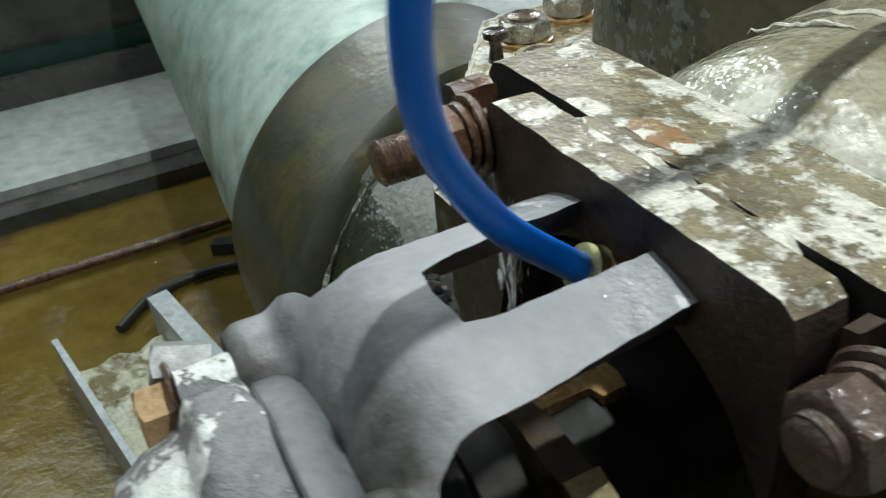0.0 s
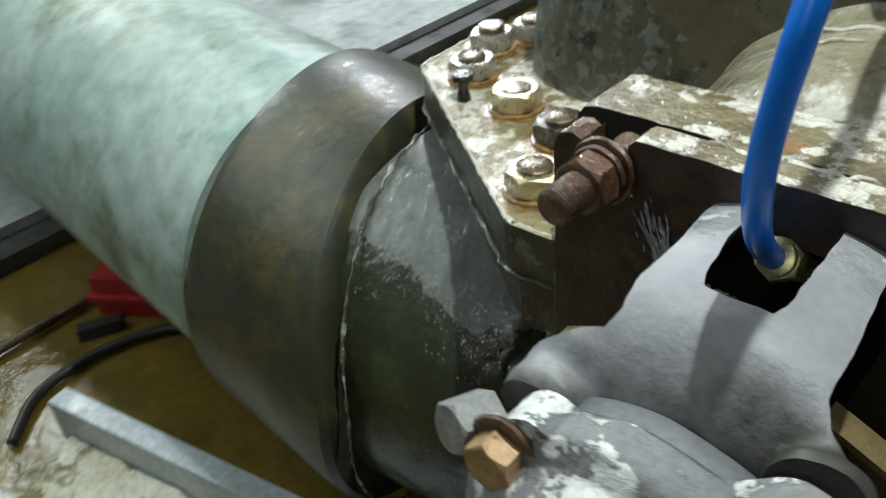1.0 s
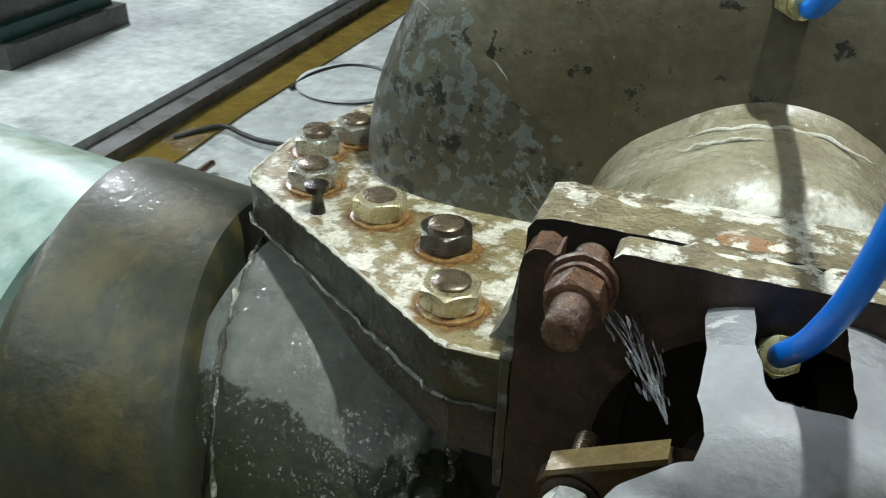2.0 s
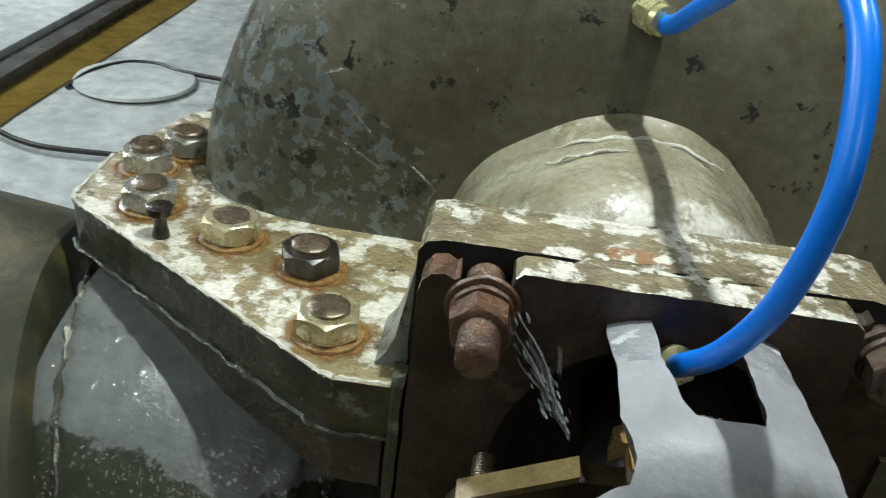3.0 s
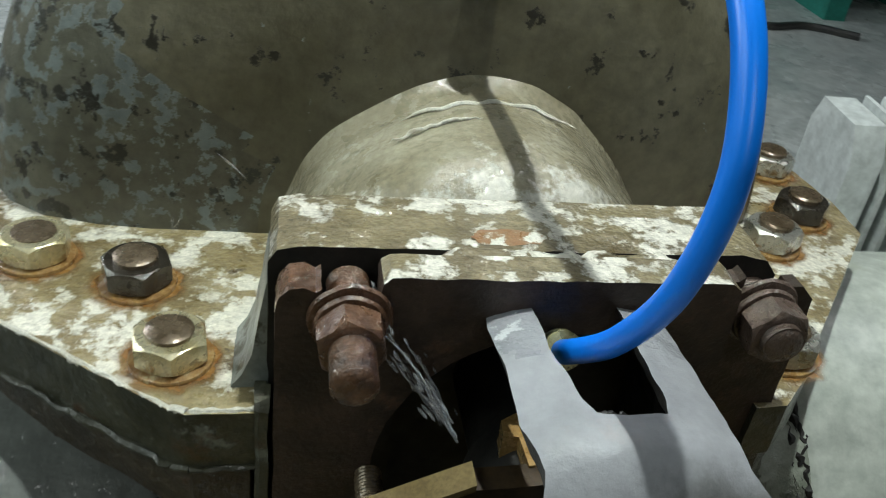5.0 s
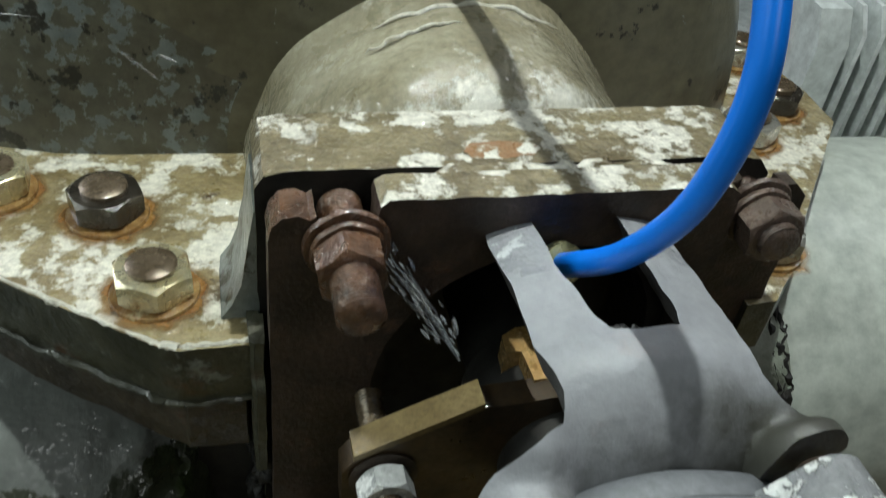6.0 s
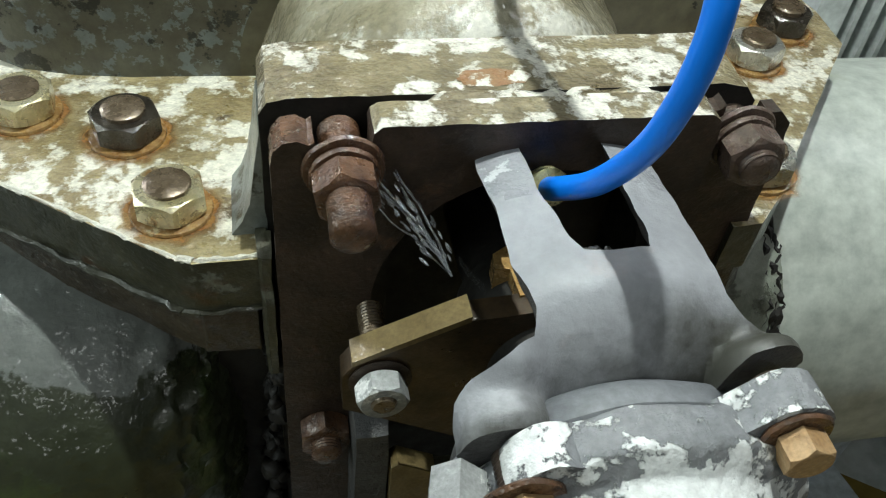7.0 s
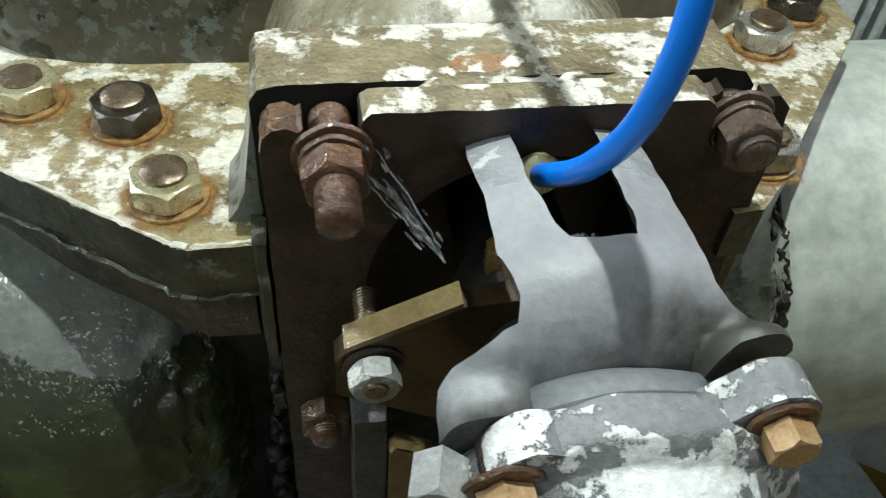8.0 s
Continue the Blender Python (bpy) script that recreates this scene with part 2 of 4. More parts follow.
RED = mat("red_plastic", (0.42, 0.025, 0.03), (0.55, 0.05, 0.05), 8, [], (0.3, 0.5), 0, 0.2, 60, 0.001)
GREEN_DARK = mat("dark_green_paint", (0.012, 0.05, 0.042), (0.02, 0.08, 0.065), 8, [], (0.3, 0.5), 0, 0.3, 60, 0.001)
GREEN = mat("green_paint", (0.015, 0.17, 0.13), (0.025, 0.24, 0.19), 8, [], (0.3, 0.5), 0, 0.2, 60, 0.001)
DARK_EDGE = mat("kerb_shade_and_cast_iron", (0.055, 0.055, 0.05), (0.12, 0.12, 0.11), 9, [], (0.2, 0.5), 0, 0.4, 50, 0.003)
WALL = mat("room_plaster", (0.10, 0.105, 0.10), (0.15, 0.155, 0.15), 2, [], (0.6, 0.9), 0, 0.3, 20, 0.004)
PALE = mat("pale_rubber_bellows", (0.50, 0.53, 0.52), (0.64, 0.67, 0.66), 9, [], (0.3, 0.6), 0, 0.2, 60, 0.001)


def halo(name, a, b, r0, r1):
    """A rust bleed that thins out with distance from the object's middle."""
    m = mat(name, a, b, 90, [], (0.15, 0.4), 0, 0.4, 250, 0.001, 0.6)
    n, l = m.node_tree.nodes, m.node_tree.links
    tc, t = n.new("ShaderNodeTexCoord"), n.new("ShaderNodeTexNoise")
    length, near, sub, ramp = n.new("ShaderNodeVectorMath"), n.new("ShaderNodeMapRange"), n.new("ShaderNodeMath"), n.new("ShaderNodeMapRange")
    length.operation = "LENGTH"
    t.inputs["Scale"].default_value, t.inputs["Detail"].default_value = 70, 6
    l.new(tc.outputs["Object"], length.inputs[0])
    l.new(tc.outputs["Object"], t.inputs["Vector"])
    near.inputs["From Min"].default_value, near.inputs["From Max"].default_value = r0, r1
    near.inputs["To Min"].default_value, near.inputs["To Max"].default_value = 0.62, -0.25
    l.new(length.outputs["Value"], near.inputs["Value"])
    sub.operation = "ADD"
    l.new(near.outputs["Result"], sub.inputs[0])
    l.new(t.outputs["Fac"], sub.inputs[1])
    ramp.inputs["From Min"].default_value, ramp.inputs["From Max"].default_value = 0.52, 0.95
    l.new(sub.outputs[0], ramp.inputs["Value"])
    l.new(ramp.outputs["Result"], n["Principled BSDF"].inputs["Alpha"])
    return m


HALO = halo("rust_bleed", (0.24, 0.105, 0.03), (0.34, 0.19, 0.06), 0.019, 0.035)
WATER = bpy.data.materials.new("water")
WATER.use_nodes = True
_b = WATER.node_tree.nodes["Principled BSDF"]
_b.inputs["Base Color"].default_value = (0.93, 0.96, 1.0, 1)
_b.inputs["Transmission Weight"].default_value = 0.8
_b.inputs["Roughness"].default_value = 0.03
_b.inputs["IOR"].default_value = 1.33


# ---- mesh helpers ----
def step(x, a, b):
    t = max(0.0, min(1.0, (x - a) / (b - a)))
    return t * t * (3 - 2 * t)


def finish(bm, sharp=35.0, smooth=True):
    bmesh.ops.recalc_face_normals(bm, faces=bm.faces)
    for f in bm.faces:
        f.smooth = smooth
    for e in bm.edges:
        if len(e.link_faces) == 2 and e.calc_face_angle(0) > radians(sharp):
            e.smooth = False


def part(name, bm, material, parent=None, label="", m=None, sharp=35.0, smooth=True):
    finish(bm, sharp, smooth)
    me = bpy.data.meshes.new(name)
    bm.to_mesh(me)
    bm.free()
    for x in (material if isinstance(material, list) else [material]):
        me.materials.append(x)
    ob = new(name, me)
    if m is not None:
        ob.matrix_world = m
    if parent is not None:
        ob.parent = parent
    if label:
        ob["label"] = label
    return ob


def thing(name, label, category, group="", kind="", at=(0, 0, 0)):
    ob = new(name)
    ob.location = at
    ob.empty_display_size = 0.02
    return tagged(ob, label, category, group, kind)


def to3(a, b, h, axis):
    return {"x": (h, a, b), "y": (a, h, b), "z": (a, b, h)}[axis]


def prism(bm, poly, axis, lo, hi, bevel=0.0, segs=2):
    v0 = [bm.verts.new(to3(a, b, lo, axis)) for a, b in poly]
    v1 = [bm.verts.new(to3(a, b, hi, axis)) for a, b in poly]
    n = len(poly)
    faces = [bm.faces.new(v0), bm.faces.new(v1)]
    for i in range(n):
        faces.append(bm.faces.new((v0[i], v0[(i + 1) % n], v1[(i + 1) % n], v1[i])))
    if bevel:
        es = list({e for f in faces for e in f.edges})
        es = [e for e in es if len(e.link_faces) == 2 and e.calc_face_angle(0) > radians(25)]
        bmesh.ops.bevel(bm, geom=es, offset=bevel, segments=segs, profile=0.5, affect="EDGES", clamp_overlap=True)
    return bm


def lathe(bm, prof, axis="y", c=(0, 0), segs=48, wob=0.0, wscale=8.0, closed=False):
    """Rings of (radius, height) round an axis through c in the other two coordinates."""
    rings = []
    for r, h in prof:
        ring = []
        for i in range(segs):
            a = 2 * math.pi * i / segs
            p = Vector(to3(c[0] + r * math.cos(a), c[1] + r * math.sin(a), h, axis))
            if wob:
                p += noise.noise_vector(p * wscale) * wob
            ring.append(bm.verts.new(p))
        rings.append(ring)
    for r0, r1 in zip(rings, rings[1:]):
        for i in range(segs):
            bm.faces.new((r0[i], r0[(i + 1) % segs], r1[(i + 1) % segs], r1[i]))
    if closed:
        for i in range(segs):
            bm.faces.new((rings[-1][i], rings[-1][(i + 1) % segs], rings[0][(i + 1) % segs], rings[0][i]))
    else:
        bm.faces.new(rings[0])
        bm.faces.new(rings[-1])
    return bm


def spline(pts, n=8):
    c = [Vector(p) for p in pts]
    c = [2 * c[0] - c[1], *c, 2 * c[-1] - c[-2]]
    out = []
    for i in range(1, len(c) - 2):
        p0, p1, p2, p3 = c[i - 1:i + 3]
        for k in range(n):
            u = k / n
            out.append(0.5 * (2 * p1 + (p2 - p0) * u + (2 * p0 - 5 * p1 + 4 * p2 - p3) * u * u + (3 * p1 - p0 - 3 * p2 + p3) * u ** 3))
    out.append(c[-2])
    return out


def tube(bm, pts, r, segs=16, taper=None):
    rings, up = [], Vector((0.3, 0.2, 0.93))
    for i, p in enumerate(pts):
        d = (pts[min(i + 1, len(pts) - 1)] - pts[max(i - 1, 0)]).normalized()
        s = d.cross(up).normalized()
        up = s.cross(d)
        rr = r * (taper(i / (len(pts) - 1)) if taper else 1)
        rings.append([bm.verts.new(p + rr * (math.cos(2 * math.pi * k / segs) * s + math.sin(2 * math.pi * k / segs) * up)) for k in range(segs)])
    for r0, r1 in zip(rings, rings[1:]):
        for k in range(segs):
            bm.faces.new((r0[k], r0[(k + 1) % segs], r1[(k + 1) % segs], r1[k]))
    bm.faces.new(rings[0])
    bm.faces.new(rings[-1])
    return bm


def hexagon(bm, af, h, both=False):
    """A hexagonal nut or bolt head along z from 0 to h, with chamfered crown."""
    segs, rows = 36, []
    R = af / 2

    def ring(z, crown):
        vs = []
        for i in range(segs):
            a = 2 * math.pi * i / segs
            k = R / math.cos((a + math.pi / 6) % (math.pi / 3) - math.pi / 6)
            if crown == 1:
                k, zz = min(k, R * 0.97), z
            elif crown == 2:
                zz = z - (k - R) * 0.75 - 0.0003
            elif crown == 3:
                zz = z + (k - R) * 0.75 + 0.0003
            else:
                zz = z
            vs.append(bm.verts.new((k * math.cos(a), k * math.sin(a), zz)))
        return vs
    rows = ([ring(0, 1), ring(0, 3)] if both else [ring(0, 0)]) + [ring(h, 2), ring(h, 1)]
    for r0, r1 in zip(rows, rows[1:]):
        for i in range(segs):
            bm.faces.new((r0[i], r0[(i + 1) % segs], r1[(i + 1) % segs], r1[i]))
    bm.faces.new(rows[0])
    bm.faces.new(rows[-1])
    return bm


def threaded(bm, r, length, pitch=0.0022):
    """A threaded stud along z from 0, with a domed end."""
    prof, z = [(r * 0.5, 0.0)], 0.0
    while z < length - 0.0025:
        prof += [(r * 0.93, z), (r, z + pitch * 0.5)]
        z += pitch
    prof += [(r * 0.92, length - 0.0018), (r * 0.75, length - 0.0004), (r * 0.4, length)]
    return lathe(bm, prof, "z", (0, 0), 20)


def wobble(bm, cut=0.007, amp=0.0007, scale=90):
    """Uneven, worn edges on a plain prism."""
    es = [e for e in bm.edges if e.calc_length() > cut * 1.6]
    for e in es:
        n = min(60, int(e.calc_length() / cut))
        bmesh.ops.subdivide_edges(bm, edges=[e], cuts=n)
    rough_verts(bm, amp, scale)


def rough_verts(bm, amp, scale):
    for v in bm.verts:
        v.co += noise.noise_vector(v.co * scale) * amp + noise.noise_vector(v.co * scale * 3.1) * amp * 0.35


# ---- setting ----
def setting():
    z = -0.52
    bm = prism(bmesh.new(), [(-4, -3), (4, -3), (4, 6), (-4, 6)], "z", z - 0.15, z)
    tagged(part("floor", bm, FLOOR), "wet pale grey concrete floor with rusty stains", "floor", kind="structure")
    for nm, poly in (("wall_west", [(-4.2, -3), (-4, -3), (-4, 6), (-4.2, 6)]), ("wall_east", [(4, -3), (4.2, -3), (4.2, 6), (4, 6)]),
                     ("wall_south", [(-4.2, -3.2), (4.2, -3.2), (4.2, -3), (-4.2, -3)]), ("wall_north", [(-4.2, 6), (4.2, 6), (4.2, 6.2), (-4.2, 6.2)])):
        tagged(part(nm, prism(bmesh.new(), poly, "z", z, 2.2), WALL), "plain grey plaster wall of the pump room", "wall", kind="structure")
    tagged(part("ceiling", prism(bmesh.new(), [(-4.2, -3.2), (4.2, -3.2), (4.2, 6.2), (-4.2, 6.2)], "z", 2.2, 2.35), WALL), "plain grey concrete ceiling of the pump room", "ceiling", kind="structure")
    # raised slab along the far side of the gutter
    bm = prism(bmesh.new(), [(-2.3, -3), (-1.15, -3), (-1.15, 6), (-2.3, 6)], "z", z, z + 0.055, 0.008)
    tagged(part("pavement", bm, SLAB), "raised pale concrete slab with worn wet edge", "slab", kind="structure")
    # dark strip in place of the shade on the slab's front face
    bm = prism(bmesh.new(), [(-1.15, -3), (-1.085, -3), (-1.085, 6), (-1.15, 6)], "z", z, z + 0.035, 0.01)
    tagged(part("trim", bm, DARK_EDGE), "kerb strip along the slab, coloured dark for its shade", "kerb", kind="structure")
    # ochre water: gutter and puddle
    bm = bmesh.new()
    pts = [(-1.085, -3), (-1.085, 6), (-0.95, 6), (-0.96, 2.2), (-0.985, 1.3), (-0.97, 0.9), (-0.72, 0.55), (-0.3, 0.35), (0.3, 0.3), (1.0, -0.2), (1.0, -3)]
    prism(bm, pts, "z", z, z + 0.006)
    tagged(part("water", bm, MUDWATER), "shallow rusty ochre water lying on the floor", "water", kind="structure")


setting()


# ---- pump ----
AX, AZ = 0.198, -0.05
pump = thing("pump_casing", "large olive-brown cast iron split-case pump, wet and scaled", "pump")
TOP = -0.018


def flange_outline(d=0.0):
    return [(0.0513 - d, -0.038 + d), (0.0490 - d, -0.042 + d), (0.012, -0.043 + d), (0.004 + d, -0.040 + d), (-0.216 + d, 0.114 + d), (-0.222 + d, 0.124), (-0.224 + d, 0.20), (-0.20 + d, 0.30), (-0.12, 0.42),
            (0.14, 0.46), (0.40, 0.42), (0.49 - d, 0.30), (0.505 - d, 0.20), (0.503 - d, 0.150 + d), (0.395 - d, 0.018 + d), (0.37, -0.016 + d), (0.345, -0.04 + d), (0.325, -0.042 + d), (0.325, 0.06), (0.0513 - d, 0.06)]


def build_casing():
    bm = prism(bmesh.new(), flange_outline(), "z", TOP - 0.038, TOP, 0.0035, 3)
    bm.normal_update()
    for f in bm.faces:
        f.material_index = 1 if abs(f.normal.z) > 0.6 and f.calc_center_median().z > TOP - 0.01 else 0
    wobble(bm, 0.008, 0.0006, 110)
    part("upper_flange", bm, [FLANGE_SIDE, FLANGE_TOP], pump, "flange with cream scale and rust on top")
    bm = prism(bmesh.new(), flange_outline(0.006), "z", TOP - 0.084, TOP - 0.039, 0.004)
    wobble(bm, 0.008, 0.0016, 60)
    part("lower_flange", bm, LOWER, pump, "rusty brown lower flange, coloured darker for shade")
    # crust weeping out of the joint
    bm = bmesh.new()
    o = flange_outline(-0.001)
    for a, b in zip(o[:7], o[1:8]):
        n = max(2, int(math.dist(a, b) / 0.006))
        pts = [Vector((a[0] + (b[0] - a[0]) * i / n, a[1] + (b[1] - a[1]) * i / n, TOP - 0.039)) for i in range(n + 1)]
        tube(bm, pts, 0.0022, 6)
    rough_verts(bm, 0.0022, 130)
    part("joint_crust", bm, FLANGE_SIDE, pump, "pale crust along the flange joint")
    bm = bmesh.new()
    for a, b in zip(o[:6], o[1:7]):
        n = max(2, int(math.dist(a, b) / 0.004))
        pts = [Vector((a[0] + (b[0] - a[0]) * i / n, a[1] + (b[1] - a[1]) * i / n + 0.0035, TOP - 0.0003)) for i in range(n + 1)]
        tube(bm, pts, 0.0028, 6, lambda u, k=a[0]: 0.35 + 1.1 * abs(noise.noise((u * 14, k * 40, 2.0))))
    rough_verts(bm, 0.0012, 200)
    part("edge_crust", bm, WHITE_CRUST, pump, "white lime crust along the flange edge")
    # volute drum
    prof = [(0.02, 0.128), (0.10, 0.129), (0.17, 0.131), (0.205, 0.136), (0.240, 0.146), (0.265, 0.163), (0.281, 0.187), (0.287, 0.215), (0.288, 0.26), (0.287, 0.36), (0.27, 0.39), (0.24, 0.42), (0.1, 0.44)]
    prof = [(p[0] + (q[0] - p[0]) * k / 3, p[1] + (q[1] - p[1]) * k / 3) for p, q in zip(prof, prof[1:]) for k in range(3)] + [prof[-1]]
    bm = lathe(bmesh.new(), prof, "y", (0.141, -0.015), 120, 0.003, 9)
    for f in bm.faces:
        c = f.calc_center_median()
        edge = 0.02 + 0.07 * noise.noise(c * 11) - 0.6 * max(0.0, c.z - 0.03)
        f.material_index = 1 if c.x < edge else 0
    part("volute", bm, [CASING, FLAKED], pump, "dark olive volute with flaking blue-grey paint")
    # half-round stuffing box housing growing out of the drum
    bm = bmesh.new()
    rows = []
    for k in range(37):
        y = 0.020 + 0.116 * k / 36
        u = max(0.0, (y - 0.0) / 0.13)
        r = 0.101 + 0.0235 * (1 - (1 - min(1.0, y / 0.11)) ** 2) + 0.008 * max(0.0, (u - 0.86) / 0.14) ** 2 - 0.016 * max(0.0, 1 - (y - 0.020) / 0.035) ** 2
        row = []
        for i in range(97):
            a = math.pi * (i / 96 * 1.12 - 0.06)
            w = 0.122 + 0.010 * u
            flat = 0.30 * step(a, math.pi * 0.5, math.pi * 0.85)
            rise = (1 - flat) * math.sin(a) + flat * (1 + math.cos(a))
            p = Vector((0.182 - w * math.cos(a), y, -0.03 + r * rise))
            p += noise.noise_vector(p * 14) * 0.003 + noise.noise_vector(p * 34) * 0.0012 + noise.noise_vector(p * 60) * 0.0006
            row.append(bm.verts.new(p))
        rows.append(row)
    for r0, r1 in zip(rows, rows[1:]):
        for i in range(96):
            bm.faces.new((r0[i], r0[i + 1], r1[i + 1], r1[i]))
    part("stuffing_box_dome", bm, DOME, pump, "half-round wet housing with lime scale and painted-in glints")
    bm = bmesh.new()
    for y0, a0, a1, r in ((0.106, 1.12, 2.0, 0.0016), (0.088, 1.05, 1.50, 0.0011)):
        pts = []
        for k in range(31):
            a = a0 + (a1 - a0) * k / 30
            rr = 0.101 + 0.0235 * (1 - (1 - y0 / 0.11) ** 2)
            pts.append(Vector((0.182 - 0.131 * math.cos(a), y0 - 0.03 * (a - 1.56) ** 2, -0.0295 + rr * math.sin(a))) + noise.noise_vector((k * 0.35, y0 * 50, 0)) * 0.0025)
        tube(bm, pts, r, 6, lambda u: min(1, 4 * u + 0.1, 4 * (1 - u) + 0.1))
    part("casting_seam", bm, WHITE_CRUST, pump, "thin raised seam with white scale")
    # end block with arched bore
    arch = [(AX + 0.078 * math.cos(a), AZ + 0.078 * math.sin(a)) for a in [math.pi * k / 20 for k in range(21)]]
    poly = [(0.052, -0.36), (0.052, 0.064), (0.056, 0.071), (0.066, 0.073), (0.296, 0.0735), (0.31, 0.071), (0.317, 0.062), (0.32, -0.36), (AX + 0.078, -0.36), *arch, (AX - 0.078, -0.36)]
    bm = prism(bmesh.new(), poly, "y", -0.024, 0.026, 0.003)
    bm.normal_update()
    # Front and bore faces get the black that stands for shade.
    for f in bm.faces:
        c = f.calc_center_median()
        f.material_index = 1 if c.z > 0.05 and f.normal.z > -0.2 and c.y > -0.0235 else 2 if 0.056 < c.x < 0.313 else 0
    wobble(bm, 0.008, 0.0008, 100)
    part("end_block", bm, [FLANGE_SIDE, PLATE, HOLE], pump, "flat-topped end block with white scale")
    # concave fillet between the flange and the end block
    web = [(0.0525, TOP - 0.002), (0.0525, 0.050), (0.0510, 0.050), (0.0495, 0.042), (0.0470, 0.024), (0.0435, 0.004), (0.0390, -0.009), (0.0330, TOP + 0.0008), (0.0330, TOP - 0.002)]
    bm = prism(bmesh.new(), web, "y", -0.0225, 0.026, 0.0008)
    wobble(bm, 0.006, 0.0006, 70)
    corner = [(0.0455, -0.0205), (0.0462, -0.0440), (0.0485, -0.0462), (0.0530, -0.0462), (0.0538, -0.0250), (0.0515, -0.0245), (0.0515, -0.0205)]
    low = prism(bmesh.new(), corner, "z", -0.118, -0.0135, 0.0012)
    wobble(low, 0.006, 0.0012, 70)
    part("corner_strip", low, FLANGE_SIDE, pump, "mottled olive strip along the end block")
    part("corner_fillet", bm, FILLET, pump, "pale flaking paint on the casting fillet")
    # lime bridging the joint between end block and bracket flange
    bm = bmesh.new()
    for x0, x1, r in ((0.128, 0.215, 0.0075), (0.200, 0.262, 0.007), (0.105, 0.135, 0.003)):
        tube(bm, [Vector((x0 + (x1 - x0) * i / 24, -0.0285, 0.068)) for i in range(25)], r, 10, lambda u: min(1.0, 5 * u + 0.15, 5 * (1 - u) + 0.15))
    rough_verts(bm, 0.002, 130)
    part("lime_bridge", bm, PLATE, pump, "lime scale bridging the joint")
    bm = bmesh.new()
    c = bm.verts.new((0.172, -0.012, 0.0747))
    vs = [bm.verts.new((0.172 + (0.020 + 0.006 * noise.noise((math.cos(t) * 2, math.sin(t) * 2, 5.0))) * math.cos(t), -0.012 + (0.008 + 0.003 * noise.noise((math.cos(t) * 2, math.sin(t) * 2, 9.0))) * math.sin(t), 0.0736)) for t in [2 * math.pi * k / 36 for k in range(36)]]
    for i in range(36):
        bm.faces.new((c, vs[i], vs[(i + 1) % 36]))
    part("rust_patch", bm, RUST_PATCH, pump, "orange-brown rust patch")
    # back of the bore, coloured black for the shade inside
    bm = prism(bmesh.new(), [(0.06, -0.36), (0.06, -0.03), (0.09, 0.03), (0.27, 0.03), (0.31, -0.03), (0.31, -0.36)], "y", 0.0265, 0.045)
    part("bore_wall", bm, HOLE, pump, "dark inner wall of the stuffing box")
    # lower casing with the suction nozzle to one side and the discharge nozzle to the other
    prof = [(0.05, 0.028), (0.10, 0.020), (0.135, 0.006), (0.156, -0.018), (0.170, -0.05), (0.180, -0.085), (0.188, -0.13), (0.193, -0.17), (0.196, -0.20), (0.15, -0.205)]
    prof = [(p[0] + (q[0] - p[0]) * k / 9, p[1] + (q[1] - p[1]) * k / 9) for p, q in zip(prof, prof[1:]) for k in range(9)] + [prof[-1]]
    bm = lathe(bmesh.new(), prof, "x", (0.10, -0.265), 220, 0.004, 8)
    for v in bm.verts:
        k = step(v.co.x, -0.055, 0.0)
        v.co += noise.noise_vector(v.co * 75) * 0.0045 * k + noise.noise_vector(v.co * 190) * 0.003 * k
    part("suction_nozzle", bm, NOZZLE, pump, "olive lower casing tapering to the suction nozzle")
    prof = [(0.12, 0.24), (0.160, 0.30), (0.166, 0.34), (0.169, 0.38), (0.171, 0.41), (0.171, 0.425), (0.15, 0.43)]
    prof = [(p[0] + (q[0] - p[0]) * k / 6, p[1] + (q[1] - p[1]) * k / 6) for p, q in zip(prof, prof[1:]) for k in range(6)] + [prof[-1]]
    bm = lathe(bmesh.new(), prof, "x", (0.13, -0.235), 128, 0.004, 22)
    rough_verts(bm, 0.0014, 70)
    part("discharge_neck", bm, NECK, pump, "flaking grey-green neck of the discharge nozzle")
    prof = [(0.15, 0.417), (0.172, 0.418), (0.1755, 0.424), (0.178, 0.45), (0.18, 0.50), (0.18, 0.62), (0.15, 0.63)]
    prof = [(p[0] + (q[0] - p[0]) * k / 4, p[1] + (q[1] - p[1]) * k / 4) for p, q in zip(prof, prof[1:]) for k in range(4)] + [prof[-1]]
    bm = lathe(bmesh.new(), prof, "x", (0.13, -0.235), 128, 0.003, 18)
    part("discharge_nozzle", bm, RIGHT_PIPE, pump, "pale grey-green discharge nozzle")
    # black seam where the paint has cracked away between neck and nozzle
    bm = bmesh.new()
    for k, (wide, off) in enumerate(((0.0030, 0.0), (0.0042, -0.004), (0.0036, 0.003), (0.0026, -0.009))):
        pts = []
        for i in range(301):
            a = math.pi * (0.25 + 1.1 * i / 300)
            pts.append(Vector((0.4165 + off + 0.010 * noise.noise((a * 5, 1.0, 0)) + 0.004 * noise.noise((a * 31, k, 2.0)), 0.13 + 0.1705 * math.cos(a), -0.235 + 0.1705 * math.sin(a))))
        tube(bm, pts, wide, 6, lambda u, k=k: 0.08 + 1.9 * max(0.0, noise.noise((u * 45, 5.0 + 3 * k, 1.0)) + (0.35 if k == 0 else 0.0)))
    rough_verts(bm, 0.0016, 260)
    part("seam_crack", bm, HOLE, pump, "black cracked seam")
